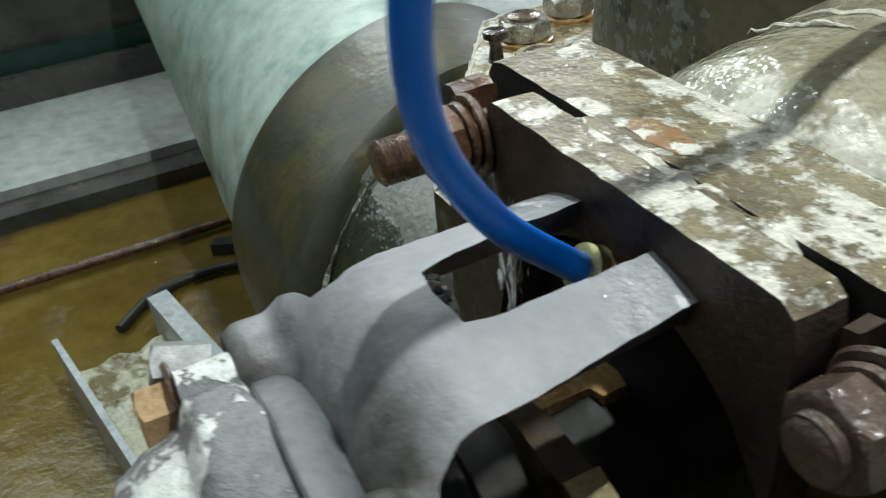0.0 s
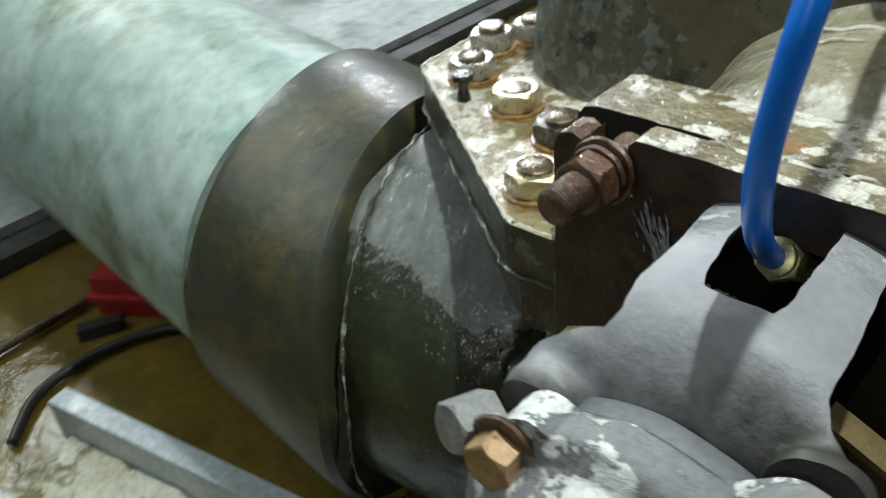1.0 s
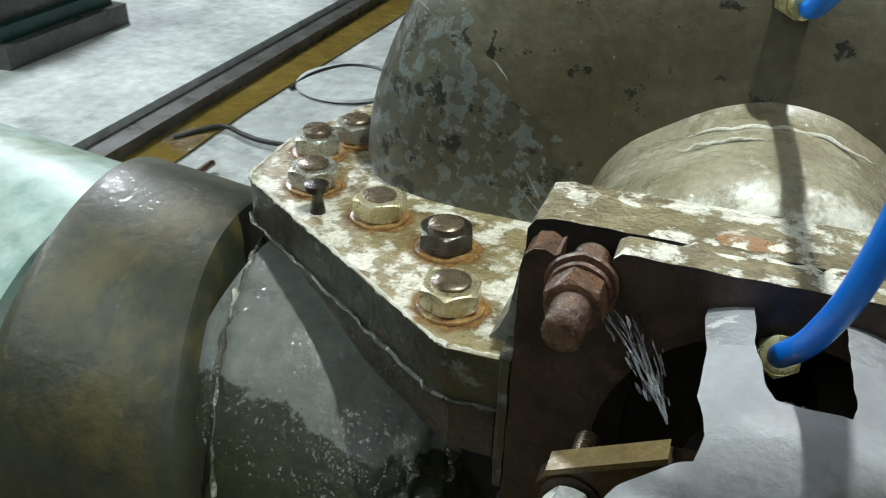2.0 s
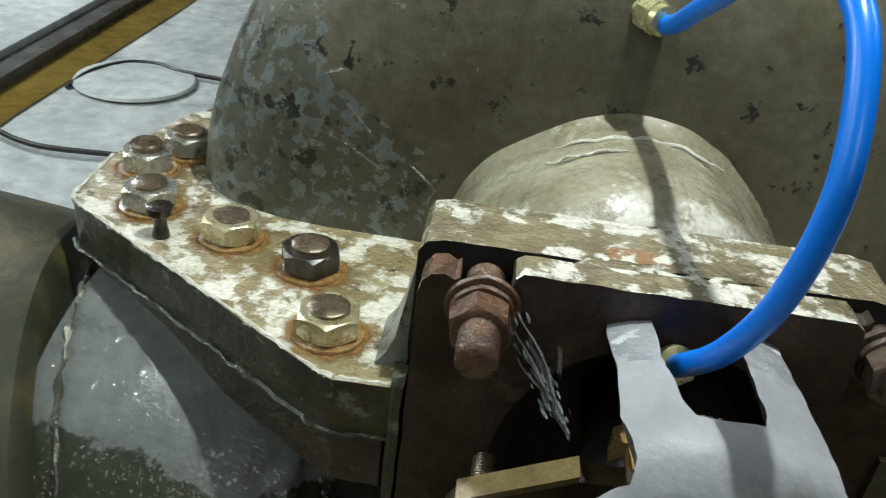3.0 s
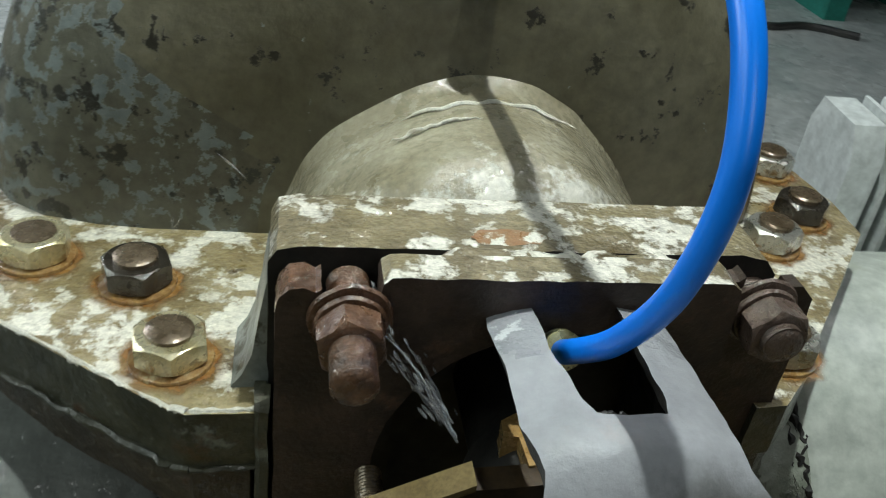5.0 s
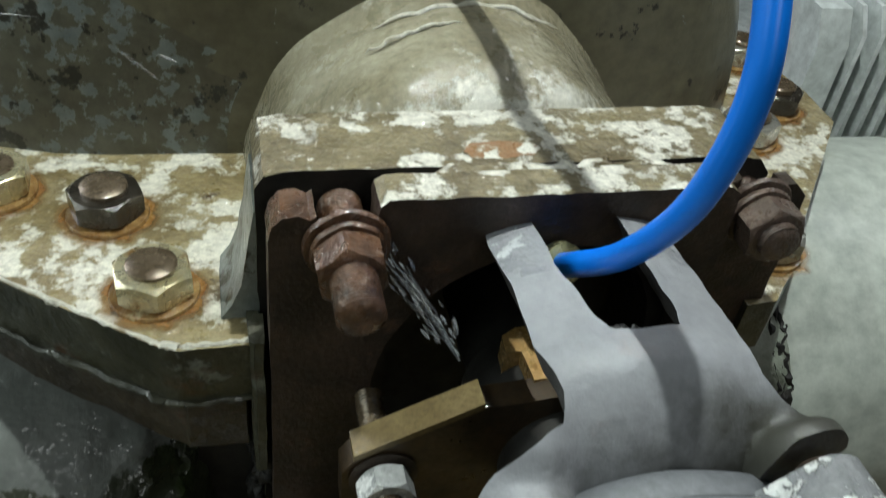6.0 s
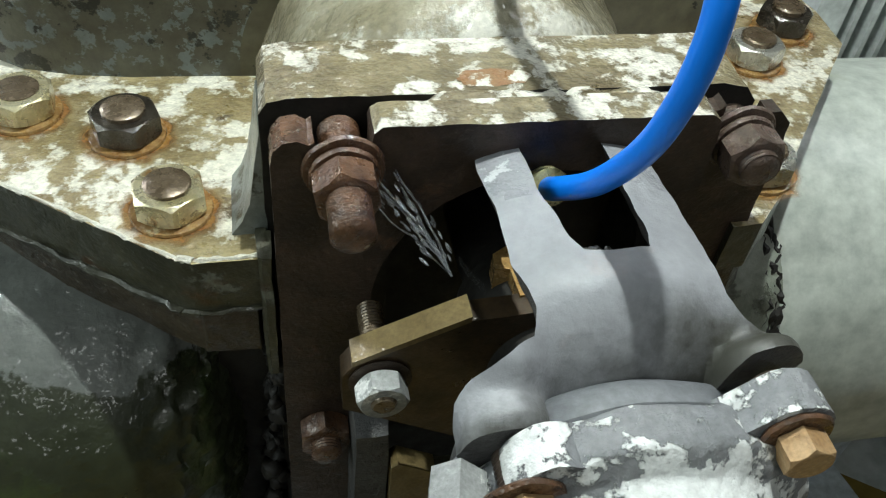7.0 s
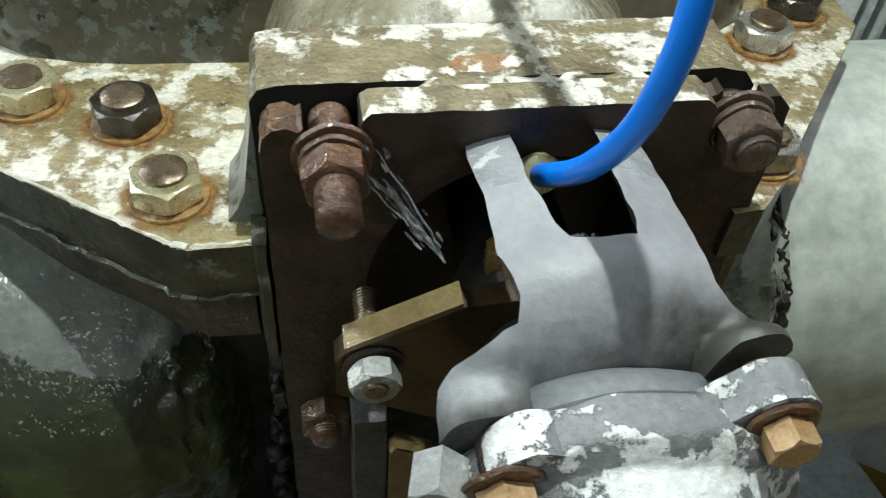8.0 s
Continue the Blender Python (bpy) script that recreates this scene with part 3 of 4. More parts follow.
    # unseen black block, added so the gap beside the nozzle reads as shade
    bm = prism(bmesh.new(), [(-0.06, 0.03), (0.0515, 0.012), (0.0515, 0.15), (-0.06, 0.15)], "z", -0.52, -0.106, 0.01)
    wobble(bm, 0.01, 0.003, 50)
    part("lower_casing", bm, HOLE, pump, "black block added for the deep shade in the gap")
    bm = prism(bmesh.new(), [(0.07, 0.05), (0.30, 0.05), (0.30, 0.45), (0.07, 0.45)], "z", -0.52, -0.10, 0.01)
    part("pedestal", bm, FLANGE_SIDE, pump, "dark cast foot of the pump")


build_casing()


def mud_clumps():
    """Dark crumbly scale hanging in the gap beside the end block."""
    rng, bm = random.Random(3), bmesh.new()
    for k in range(170):
        z = -0.10 - 0.26 * rng.random()
        c = Vector((0.045 + 0.012 * rng.random() - 0.10 * max(0.0, -z - 0.16) * rng.random(), -0.034 + 0.07 * rng.random(), z))
        r = bmesh.ops.create_icosphere(bm, subdivisions=2, radius=rng.uniform(0.002, 0.008), matrix=Matrix.Translation(c))
        for v in r["verts"]:
            v.co += noise.noise_vector(v.co * 160) * 0.004
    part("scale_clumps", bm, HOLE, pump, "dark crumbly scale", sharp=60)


mud_clumps()


def flange_nut(x, y, nut_mat, turn, af=0.037, h=0.0155, stick=0.003, parent=pump, stain=True):
    base = TOP
    root = part("flange_nut", hexagon(bmesh.new(), af, h, True), nut_mat, parent, m=pose(x, y, base + 0.0035, 0, 0, turn), smooth=True, sharp=22)
    w = part("washer", lathe(bmesh.new(), [(af * 0.5, 0.0), (af * 0.61, 0.0), (af * 0.622, 0.0012), (af * 0.61, 0.0027), (af * 0.5, 0.0034)], "z", (0, 0), 32), STAIN, root, "rust-stained washer", m=pose(0, 0, -0.0034))
    s = part("stud", lathe(bmesh.new(), [(af * 0.2, 0), (af * 0.35, 0.0), (af * 0.35, stick * 0.7), (af * 0.31, stick), (af * 0.1, stick + 0.0003)], "z", (0, 0), 24), STUD, root, m=pose(0, 0, h))
    if stain:
        bm = bmesh.new()
        c = bm.verts.new((0, 0, 0.0008))
        vs = []
        for i in range(48):
            a = 2 * math.pi * i / 48
            r = af * (1.12 + 0.1 * noise.noise((x * 40 + math.cos(a) * 1.3, y * 40 + math.sin(a) * 1.3, 2.0)))
            vs.append(bm.verts.new((r * math.cos(a), r * math.sin(a), 0.0004)))
        for i in range(48):
            bm.faces.new((c, vs[i], vs[(i + 1) % 48]))
        part("rust_stain", bm, HALO, root, "orange rust stain", m=pose(0, 0, -0.0034))
    return root


NUTS = [(0.0, 0.0, YELLOW_NUT, 8, 0.003), (-0.028, 0.069, DARK_NUT, 20, 0.0035), (-0.091, 0.095, YELLOW_NUT, 5, 0.001), (-0.162, 0.124, BRIGHT_NUT, 16, 0.003), (-0.188, 0.183, BRIGHT_NUT, 25, 0.006),
        (-0.168, 0.222, BRIGHT_NUT, 12, 0.004), (0.414, 0.130, BRIGHT_NUT, 3, 0.004), (0.459, 0.172, DARK_NUT, 18, 0.004), (0.468, 0.25, BRIGHT_NUT, 9, 0.004), (0.362, 0.005, BRIGHT_NUT, 30, 0.004)]
for x, y, nm, turn, stick in NUTS:
    flange_nut(x, y, nm, turn, stick=stick)
# small hanging jack screw on the flange edge
bm = lathe(bmesh.new(), [(0.004, -0.018), (0.0065, -0.018), (0.0055, -0.012), (0.0045, -0.006), (0.006, -0.001), (0.0095, 0.001), (0.0095, 0.006), (0.004, 0.007)], "z", (0, 0), 12)
part("jack_screw", bm, DARK_NUT, pump, "small black jack screw", m=pose(-0.139, 0.085, 0.0))


# ---- suction pipe ----
def suction_pipe():
    d = Vector((-math.cos(0.05) * math.cos(0.088), math.sin(0.05) * math.cos(0.088), math.sin(0.088)))
    root = thing("suction_pipe", "wide pale green painted suction pipe with olive collar", "pipe")
    m = Matrix.Translation(Vector((-0.3, 0.097, -0.259))) @ d.to_track_quat("Z", "Y").to_matrix().to_4x4()
    prof = [(0.05, 0.08)] + [(0.197, 0.08 + 1.92 * k / 20) for k in range(21)] + [(0.05, 2.0)]
    part("pipe", lathe(bmesh.new(), prof, "z", (0, 0), 96, 0.002, 6), PIPE, root, m=m)
    prof = [(0.19, -0.092), (0.204, -0.090), (0.211, -0.084), (0.2125, -0.06), (0.2125, 0.0), (0.2125, 0.05), (0.2125, 0.08), (0.211, 0.092), (0.206, 0.097), (0.19, 0.098)]
    inv = m.to_3x3()

    def skew(bm, along=None):
        """The collar is cut askew: slide each ring along the pipe by where it lies round it."""
        for v in bm.verts:
            p = inv @ Vector((v.co.x, v.co.y, 0.0))
            up = max(0.03, p.z)
            f = min(1.0, max(0.0, (v.co.z + 0.092) / 0.19)) if along is None else 0.0
            cut = (1 - f) * (-0.127 + 0.25 * p.y + 0.327 * up) + f * (0.119 + 0.25 * p.y - 0.15 * up)
            v.co.z = cut + ((v.co.z + 0.092 - 0.19 * f) if along is None else v.co.z - along)
        return bm

    part("collar", skew(lathe(bmesh.new(), prof, "z", (0, 0), 128, 0.0015, 7)), COLLAR, root, "dark olive pipe collar", m=m)
    bm = bmesh.new()
    pts = [Vector((0.1965 * math.cos(a), 0.1965 * math.sin(a), -0.017)) for a in [2 * math.pi * k / 320 for k in range(321)]]
    tube(bm, pts, 0.0032, 8, lambda u: 0.25 + 1.5 * abs(noise.noise((u * 60, 3.0, 1.0))))
    rough_verts(bm, 0.0022, 90)
    skew(bm, 0.0)
    part("weld_bead", bm, CRUST, root, "crusted weld bead", m=m)


suction_pipe()


# ---- bearing bracket ----
def inside(p, poly):
    r = False
    for (x0, y0), (x1, y1) in zip(poly, poly[1:] + poly[:1]):
        if (y0 > p[1]) != (y1 > p[1]) and p[0] < (x1 - x0) * (p[1] - y0) / (y1 - y0) + x0:
            r = not r
    return r


def nearest(p, poly):
    best, q = 9.0, p
    for (x0, y0), (x1, y1) in zip(poly, poly[1:] + poly[:1]):
        d2 = (x1 - x0) ** 2 + (y1 - y0) ** 2
        u = max(0, min(1, ((p[0] - x0) * (x1 - x0) + (p[1] - y0) * (y1 - y0)) / d2))
        c = (x0 + u * (x1 - x0), y0 + u * (y1 - y0))
        d = math.dist(c, p)
        if d < best:
            best, q = d, c
    return best, q


BOLT_L, BOLT_R = (0.147, 0.010), (0.263, 0.0285)


EARS = ((0.1455, 0.012, 0.0215), (0.2630, 0.0275, 0.0200))


def bracket_top(x, y):
    z = AZ + math.sqrt(max(0.0, 0.1135 ** 2 - (x - 0.2) ** 2))
    web = step(-x, -0.170, -0.150) + step(x, 0.242, 0.262)
    z -= 0.056 * (1 - 0.72 * web) * max(0.0, min(1.0, (-y - 0.134) / 0.047)) ** 2.4
    s = max(0.0, min(1.0, (-y - 0.1665) / 0.0140))
    z -= 0.042 * (1 - math.sqrt(1 - s * s))
    # round ears about the cover bolts, melting into the skirt
    for cx, cz, r in EARS:
        if abs(x - cx) < r * 1.05:
            ear = cz + math.sqrt(max(0.0, r * r - (x - cx) ** 2)) - 0.004 * step(-y, 0.186, 0.193) - 0.012 * step(y, -0.172, -0.158)
            k = 0.006
            h = max(0.0, min(1.0, 0.5 + 0.5 * (ear - z) / k))
            z = z + (ear - z) * h + k * h * (1 - h)
    return z


def bearing_bracket():
    root = thing("bearing_bracket", "grey painted cast bearing bracket with slotted top arm", "bracket")
    outer = [(0.157, -0.035), (0.1545, -0.062), (0.158, -0.09), (0.1565, -0.125), (0.162, -0.15), (0.160, -0.160), (0.149, -0.166), (0.132, -0.169), (0.1255, -0.173), (0.1240, -0.178), (0.1240, -0.192),
             (0.166, -0.192), (0.1675, -0.183), (0.171, -0.1802), (0.246, -0.1802), (0.252, -0.1775), (0.2825, -0.1755), (0.2830, -0.173), (0.280, -0.168), (0.271, -0.165), (0.259, -0.158), (0.252, -0.148), (0.250, -0.12), (0.246, -0.085), (0.243, -0.055), (0.244, -0.035)]
    slot = [(0.1755, -0.029), (0.2180, -0.029), (0.2192, -0.06), (0.2210, -0.120), (0.2185, -0.1272), (0.201, -0.1293), (0.188, -0.1272), (0.1838, -0.118), (0.1785, -0.084)]
    bm, st = bmesh.new(), 0.0025
    nx, ny = int(0.182 / st), int(0.165 / st)
    grid = {}
    cells = []
    for i in range(nx):
        for j in range(ny):
            c = (0.115 + (i + 0.5) * st, -0.195 + (j + 0.5) * st)
            if inside(c, outer) and not inside(c, slot):
                cells.append((i, j))
    count = {}
    for i, j in cells:
        for k in ((i, j), (i + 1, j), (i + 1, j + 1), (i, j + 1)):
            count[k] = count.get(k, 0) + 1
    for k, n in count.items():
        p = (0.115 + k[0] * st, -0.195 + k[1] * st)
        if n < 4:
            a, b = nearest(p, outer), nearest(p, slot)
            p = min(a, b)[1]
        t = bracket_top(*p)
        t += 0.0007 * noise.noise((p[0] * 60, p[1] * 60, 0)) + 0.0004 * noise.noise((p[0] * 200, p[1] * 200, 4))
        wob = noise.noise_vector((p[0] * 90, p[1] * 90, 1.0)) * (0.0009 if n < 4 else 0)
        thick = 0.015 + 0.039 * step(-p[1], 0.163, 0.178)
        for cx, cz, r in EARS:
            if abs(p[0] - cx) < r * 1.05 and p[1] < -0.165:
                thick = max(0.006, t - cz + 0.016)
        mid = 0.167 if p[0] < 0.197 else 0.231
        far = step(-p[1], 0.135, 0.165)
        low = (mid + (p[0] - mid) * 0.35) * (1 - far) + (0.2 + (p[0] - 0.2) * 0.9) * far
        grid[k] = (bm.verts.new((p[0] + wob.x, p[1] + wob.y, t)), bm.verts.new((low + wob.x, p[1] + wob.y, t - thick)))
    edges = {}
    for i, j in cells:
        ks = [(i, j), (i + 1, j), (i + 1, j + 1), (i, j + 1)]
        bm.faces.new([grid[k][0] for k in ks])
        bm.faces.new([grid[k][1] for k in reversed(ks)])
        for a, b in zip(ks, ks[1:] + ks[:1]):
            if (b, a) in edges:
                del edges[(b, a)]
            else:
                edges[(a, b)] = 1
    # Walls take the dark copy, so their shade sits in the colour.
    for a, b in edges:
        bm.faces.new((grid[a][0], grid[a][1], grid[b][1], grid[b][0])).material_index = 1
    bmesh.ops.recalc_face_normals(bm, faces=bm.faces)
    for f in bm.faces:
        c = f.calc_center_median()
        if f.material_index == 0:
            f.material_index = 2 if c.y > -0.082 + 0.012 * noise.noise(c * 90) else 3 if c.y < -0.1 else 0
    arm = part("slotted_arm", bm, [GREY, GRIME_SHADE, GREY_WET, OIL_SHADE], root, sharp=60)
    bev = arm.modifiers.new("edge", "BEVEL")
    bev.width, bev.segments, bev.limit_method, bev.angle_limit = 0.0028, 3, "ANGLE", radians(50)
    rng = random.Random(11)
    for k in range(40):
        u = rng.random() ** 1.5
        x, y = 0.188 + 0.012 * u + rng.uniform(-0.003, 0.002), -0.1265 + rng.uniform(-0.001, 0.004)
        bm = bmesh.new()
        bmesh.ops.create_icosphere(bm, subdivisions=1, radius=rng.uniform(0.0010, 0.0028), matrix=Matrix.Translation((x, y, bracket_top(x, y) - rng.uniform(0.004, 0.009))))
        rough_verts(bm, 0.0008, 300)
        part("tar_crumb", bm, BLACK, root, sharp=20)
    # bearing drum behind the cover, coloured dark for the shaded crease
    bm = lathe(bmesh.new(), [(0.05, -0.150), (0.064, -0.152), (0.067, -0.158), (0.068, -0.186), (0.066, -0.189), (0.05, -0.189)], "y", (0.2, AZ), 72, 0.001, 30)
    part("bearing_drum", bm, GRIME_SHADE, root)
    bm = lathe(bmesh.new(), [(0.05, -0.172), (0.076, -0.172), (0.081, -0.176), (0.0835, -0.181), (0.0835, -0.189), (0.082, -0.1905), (0.05, -0.1905)], "y", (0.203, AZ), 96, 0.0012, 30)
    part("spigot_ring", bm, RING, root, "smooth grey ring behind the cover")
    # arched flange with open stud slots
    def slotted(cx, r, z):
        return [(cx - r, z + 0.02)] + [(cx + r * math.cos(a), z + r * math.sin(a)) for a in [math.pi + math.pi * k / 8 for k in range(9)]] + [(cx + r, z + 0.02)]
    arch = [(AX + 0.092 * math.cos(a), AZ + 0.095 * math.sin(a)) for a in [math.pi * k / 24 for k in range(3, 25)]]
    poly = [(0.055, -0.36), (0.056, 0.056), (0.0575, 0.064), (0.062, 0.0695), (0.069, 0.0705), (0.0745, 0.068), *slotted(0.0905, 0.0135, 0.050), (0.105, 0.0735), (0.109, 0.0765), (0.276, 0.0765), (0.281, 0.0725), (0.283, 0.064), (0.284, -0.36), (AX + 0.085, -0.36), (AX + 0.085, AZ + 0.03), *arch, (AX - 0.092, -0.36)]
    bm = prism(bmesh.new(), poly, "y", -0.054, -0.0335, 0.0025)
    bm.normal_update()
    for f in bm.faces:
        c = f.calc_center_median()
        f.material_index = 1 if f.normal.z > 0.5 and c.z > 0.066 and 0.1 < c.x < 0.3 else 2 if c.z > 0.045 and c.x < 0.08 else 0
    wobble(bm, 0.008, 0.0008, 100)
    part("arched_flange", bm, [DARK_IRON, PLATE, RUST], root, "dark rusty arched flange with white scale on its rim")
    ear = [(0.2845, -0.36), (0.2845, 0.0655), (0.290, 0.0665), *slotted(0.305, 0.0125, 0.0495)[:-1], (0.3185, 0.064), (0.326, 0.064), (0.334, 0.056), (0.336, 0.03), (0.335, -0.36)]
    bm = prism(bmesh.new(), ear, "y", -0.0375, -0.0262, 0.002)
    wobble(bm, 0.008, 0.0008, 100)
    part("stud_ear", bm, DARK_IRON, root, "thin dark rusty ear of the flange")
    for x, y, z, long, m in ((0.0905, -0.026, 0.054, 0.0785, RUST), (0.3050, -0.0100, 0.0500, 0.060, DARK_RUST)):
        stud = part("stud", threaded(bmesh.new(), 0.0108, long), m, root, "wet rusty stud", m=pose(x, y, z, 90, 0, 0))
        part("washer", lathe(bmesh.new(), [(0.011, 0), (0.0195, 0), (0.0205, 0.0015), (0.0195, 0.0036), (0.011, 0.004)], "z", (0, 0), 36, 0.0006, 150), m, stud, m=pose(0, 0, 0.0285))
        part("spring_washer", lathe(bmesh.new(), [(0.011, 0), (0.0165, 0), (0.0175, 0.002), (0.0165, 0.004), (0.011, 0.0042)], "z", (0, 0), 36, 0.0005, 150), m, stud, m=pose(0, 0, 0.033))
        bm = hexagon(bmesh.new(), 0.0295, 0.016, True)
        rough_verts(bm, 0.0006, 120)
        part("nut", bm, m, stud, "corroded hexagon nut", m=pose(0, 0, 0.0375, 0, 0, 12))
    for x in (0.1065, 0.290):
        bm = prism(bmesh.new(), [(x - 0.011, -0.093), (x + 0.009, -0.093), (x + 0.012, -0.055), (x - 0.011, -0.055)], "z", -0.34, -0.125, 0.004, 3)
        wobble(bm, 0.008, 0.0012, 70)
        part("side_rib", bm, GRIME_SHADE, root, "dark grey cast side rib")
    for x in (0.079, 0.317):
        stud = part("stud", threaded(bmesh.new(), 0.010, 0.05), RUST, root, "rusty stud", m=pose(x, -0.03, -0.165, 90, 0, 0))
        part("nut", hexagon(bmesh.new(), 0.03, 0.016, True), RUST, stud, m=pose(0, 0, 0.024))


bearing_bracket()


# ---- bearing cover ----
def bearing_cover():
    root = thing("bearing_cover", "grey bearing cover thick with white lime crust", "cover")
    c = (0.205, -0.05)
    prof = [(0.03, -0.1915), (0.086, -0.1915), (0.0885, -0.195), (0.0885, -0.212), (0.082, -0.217), (0.077, -0.220), (0.073, -0.232), (0.066, -0.244), (0.05, -0.25), (0.02, -0.252)]
    prof = [(p[0] + (q[0] - p[0]) * k / 4, p[1] + (q[1] - p[1]) * k / 4) for p, q in zip(prof, prof[1:]) for k in range(4)] + [prof[-1]]
    bm = lathe(bmesh.new(), prof, "y", c, 128, 0.002, 30)
    rough_verts(bm, 0.0013, 70)
    part("cover_disc", bm, COVER, root, sharp=75)
    for (x, z), dy in ((BOLT_L, 0.0), (BOLT_R, 0.006)):
        bx, bz = x, z
        x, z, er = (x + 0.013, z + 0.004, 0.0195) if x < c[0] else (x, z, 0.0180)
        dx, dz = x - c[0], z - c[1]
        L = math.hypot(dx, dz)
        ux, uz = dx / L, dz / L
        px, pz = -uz, ux
        outline = [(c[0] + ux * 0.05 + px * 0.03, c[1] + uz * 0.05 + pz * 0.03), (c[0] + ux * 0.05 - px * 0.03, c[1] + uz * 0.05 - pz * 0.03)]
        a0 = math.atan2(-pz, -px)
        outline += [(x + er * math.cos(a0 + math.pi * k / 12), z + er * math.sin(a0 + math.pi * k / 12)) for k in range(13)]
        bm = prism(bmesh.new(), outline, "y", -0.2135 + dy, -0.193 + dy, 0.005, 3)
        bmesh.ops.subdivide_edges(bm, edges=[e for e in bm.edges if e.calc_length() > 0.006], cuts=2, use_grid_fill=True)
        rough_verts(bm, 0.0012, 60)
        part("ear", bm, COVER, root, sharp=75)
        x, z = bx, bz
        rod = part("bolt", threaded(bmesh.new(), 0.0085, 0.055 if dy == 0 else 0.040), DARK_IRON, root, "threaded fixing bolt", m=pose(x, -0.166 - (0.015 if dy else 0.0), z, 90, 0, 0))
        lo = 0.0 if dy == 0 else 0.0090
        part("washer", lathe(bmesh.new(), [(0.009, 0), (0.0185 - dy / 2, 0), (0.0195 - dy / 2, 0.0014), (0.0185 - dy / 2, 0.003), (0.009, 0.003)], "z", (0, 0), 28, 0.0006, 150), RUST, rod, m=pose(0, 0, 0.048 - lo - 2 * dy))
        bm = hexagon(bmesh.new(), 0.0235 if dy == 0 else 0.0195, 0.0125)
        rough_verts(bm, 0.0005, 120)
        part("head", bm, BOLT_ORANGE, rod, "ochre hexagon head", m=pose(0, 0, 0.0512 - lo - 2 * dy, 0, 0, 10))
    s = part("set_screw", hexagon(bmesh.new(), 0.023, 0.024), BOLT_GREY, root, "grey set screw with white crust", m=pose(0.124, -0.198, 0.004, 78, 0, -14))


bearing_cover()


# ---- gland, shaft ----
def gland():
    root = thing("gland_follower", "oily bronze gland follower with wet brass edges", "gland")
    cx = AX
    poly = [(cx - 0.112, -0.075), (cx - 0.1125, -0.046), (cx - 0.107, -0.0375), (cx - 0.048, -0.0085), (cx - 0.03, -0.0075), (cx - 0.014, -0.0055), (cx + 0.014, -0.0055), (cx + 0.03, -0.0075), (cx + 0.042, -0.0085), (cx + 0.108, -0.0375), (cx + 0.1125, -0.046), (cx + 0.112, -0.075), (cx + 0.045, -0.115), (cx - 0.045, -0.115)]
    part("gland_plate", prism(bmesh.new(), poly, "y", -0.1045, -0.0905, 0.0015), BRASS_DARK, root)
    for sx in (-1, 1):
        x1 = 0.0475 if sx < 0 else 0.0425
        q = [(cx + sx * 0.1075, -0.0375), (cx + sx * 0.1075, -0.0335), (cx + sx * x1, -0.0042), (cx + sx * x1, -0.0085)]
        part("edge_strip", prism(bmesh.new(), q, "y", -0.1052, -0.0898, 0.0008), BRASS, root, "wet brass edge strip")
    tee = [(0.169, -0.074), (0.170, -0.063), (0.178, -0.058), (0.204, -0.055), (0.212, -0.057), (0.2125, -0.068), (0.206, -0.070), (0.206, -0.092), (0.178, -0.0935), (0.177, -0.0745)]
    part("lug", prism(bmesh.new(), tee, "z", -0.03, -0.0045, 0.001), LUG, root, "wet ochre brass lug")
    block = [(0.118, -0.30), (0.117, -0.152), (0.121, -0.148), (0.146, -0.164), (0.152, -0.30)]
    part("lower_leg", prism(bmesh.new(), block, "y", -0.100, -0.086, 0.0015), BRASS, root, "dull brass lower leg")
    # sleeve coloured black, the shade inside the window
    bm = lathe(bmesh.new(), [(0.036, -0.09), (0.041, -0.09), (0.042, -0.07), (0.041, -0.052), (0.036, -0.05)], "y", (cx, AZ), 56)
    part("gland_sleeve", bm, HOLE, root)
    for sx in (-1, 1):
        st = part("stud", threaded(bmesh.new(), 0.0075, 0.0685), STUD, root, m=pose(cx + sx * 0.0925, -0.0545, -0.0505, 90, 0, 0))
        part("washer", lathe(bmesh.new(), [(0.008, 0), (0.0165, 0), (0.017, 0.0012), (0.008, 0.0025)], "z", (0, 0), 28), DARK_IRON, st, m=pose(0, 0, 0.0502))
        part("nut", hexagon(bmesh.new(), 0.0245, 0.0135, True), BOLT_GREY, st, "bright hexagon nut", m=pose(0, 0, 0.0528, 0, 0, 25))
    shaft = thing("pump_shaft", "bright turned steel pump shaft inside the bracket", "shaft")
    part("journal", lathe(bmesh.new(), [(0.01, -0.24), (0.03, -0.239), (0.031, -0.23), (0.031, -0.128), (0.01, -0.127)], "y", (cx, AZ), 48), SHAFT, shaft)
    # shaft sleeve black for the same shade
    part("sleeve", lathe(bmesh.new(), [(0.02, -0.127), (0.034, -0.126), (0.0345, -0.12), (0.0345, 0.024), (0.02, 0.025)], "y", (cx, AZ), 48), HOLE, shaft, "shaft sleeve coloured black for the shade")
    part("slinger_ring", lathe(bmesh.new(), [(0.03, -0.140), (0.050, -0.139), (0.052, -0.136), (0.050, -0.133), (0.03, -0.132)], "y", (cx, AZ), 56), BLACK, shaft, "black rubber slinger ring")


gland()


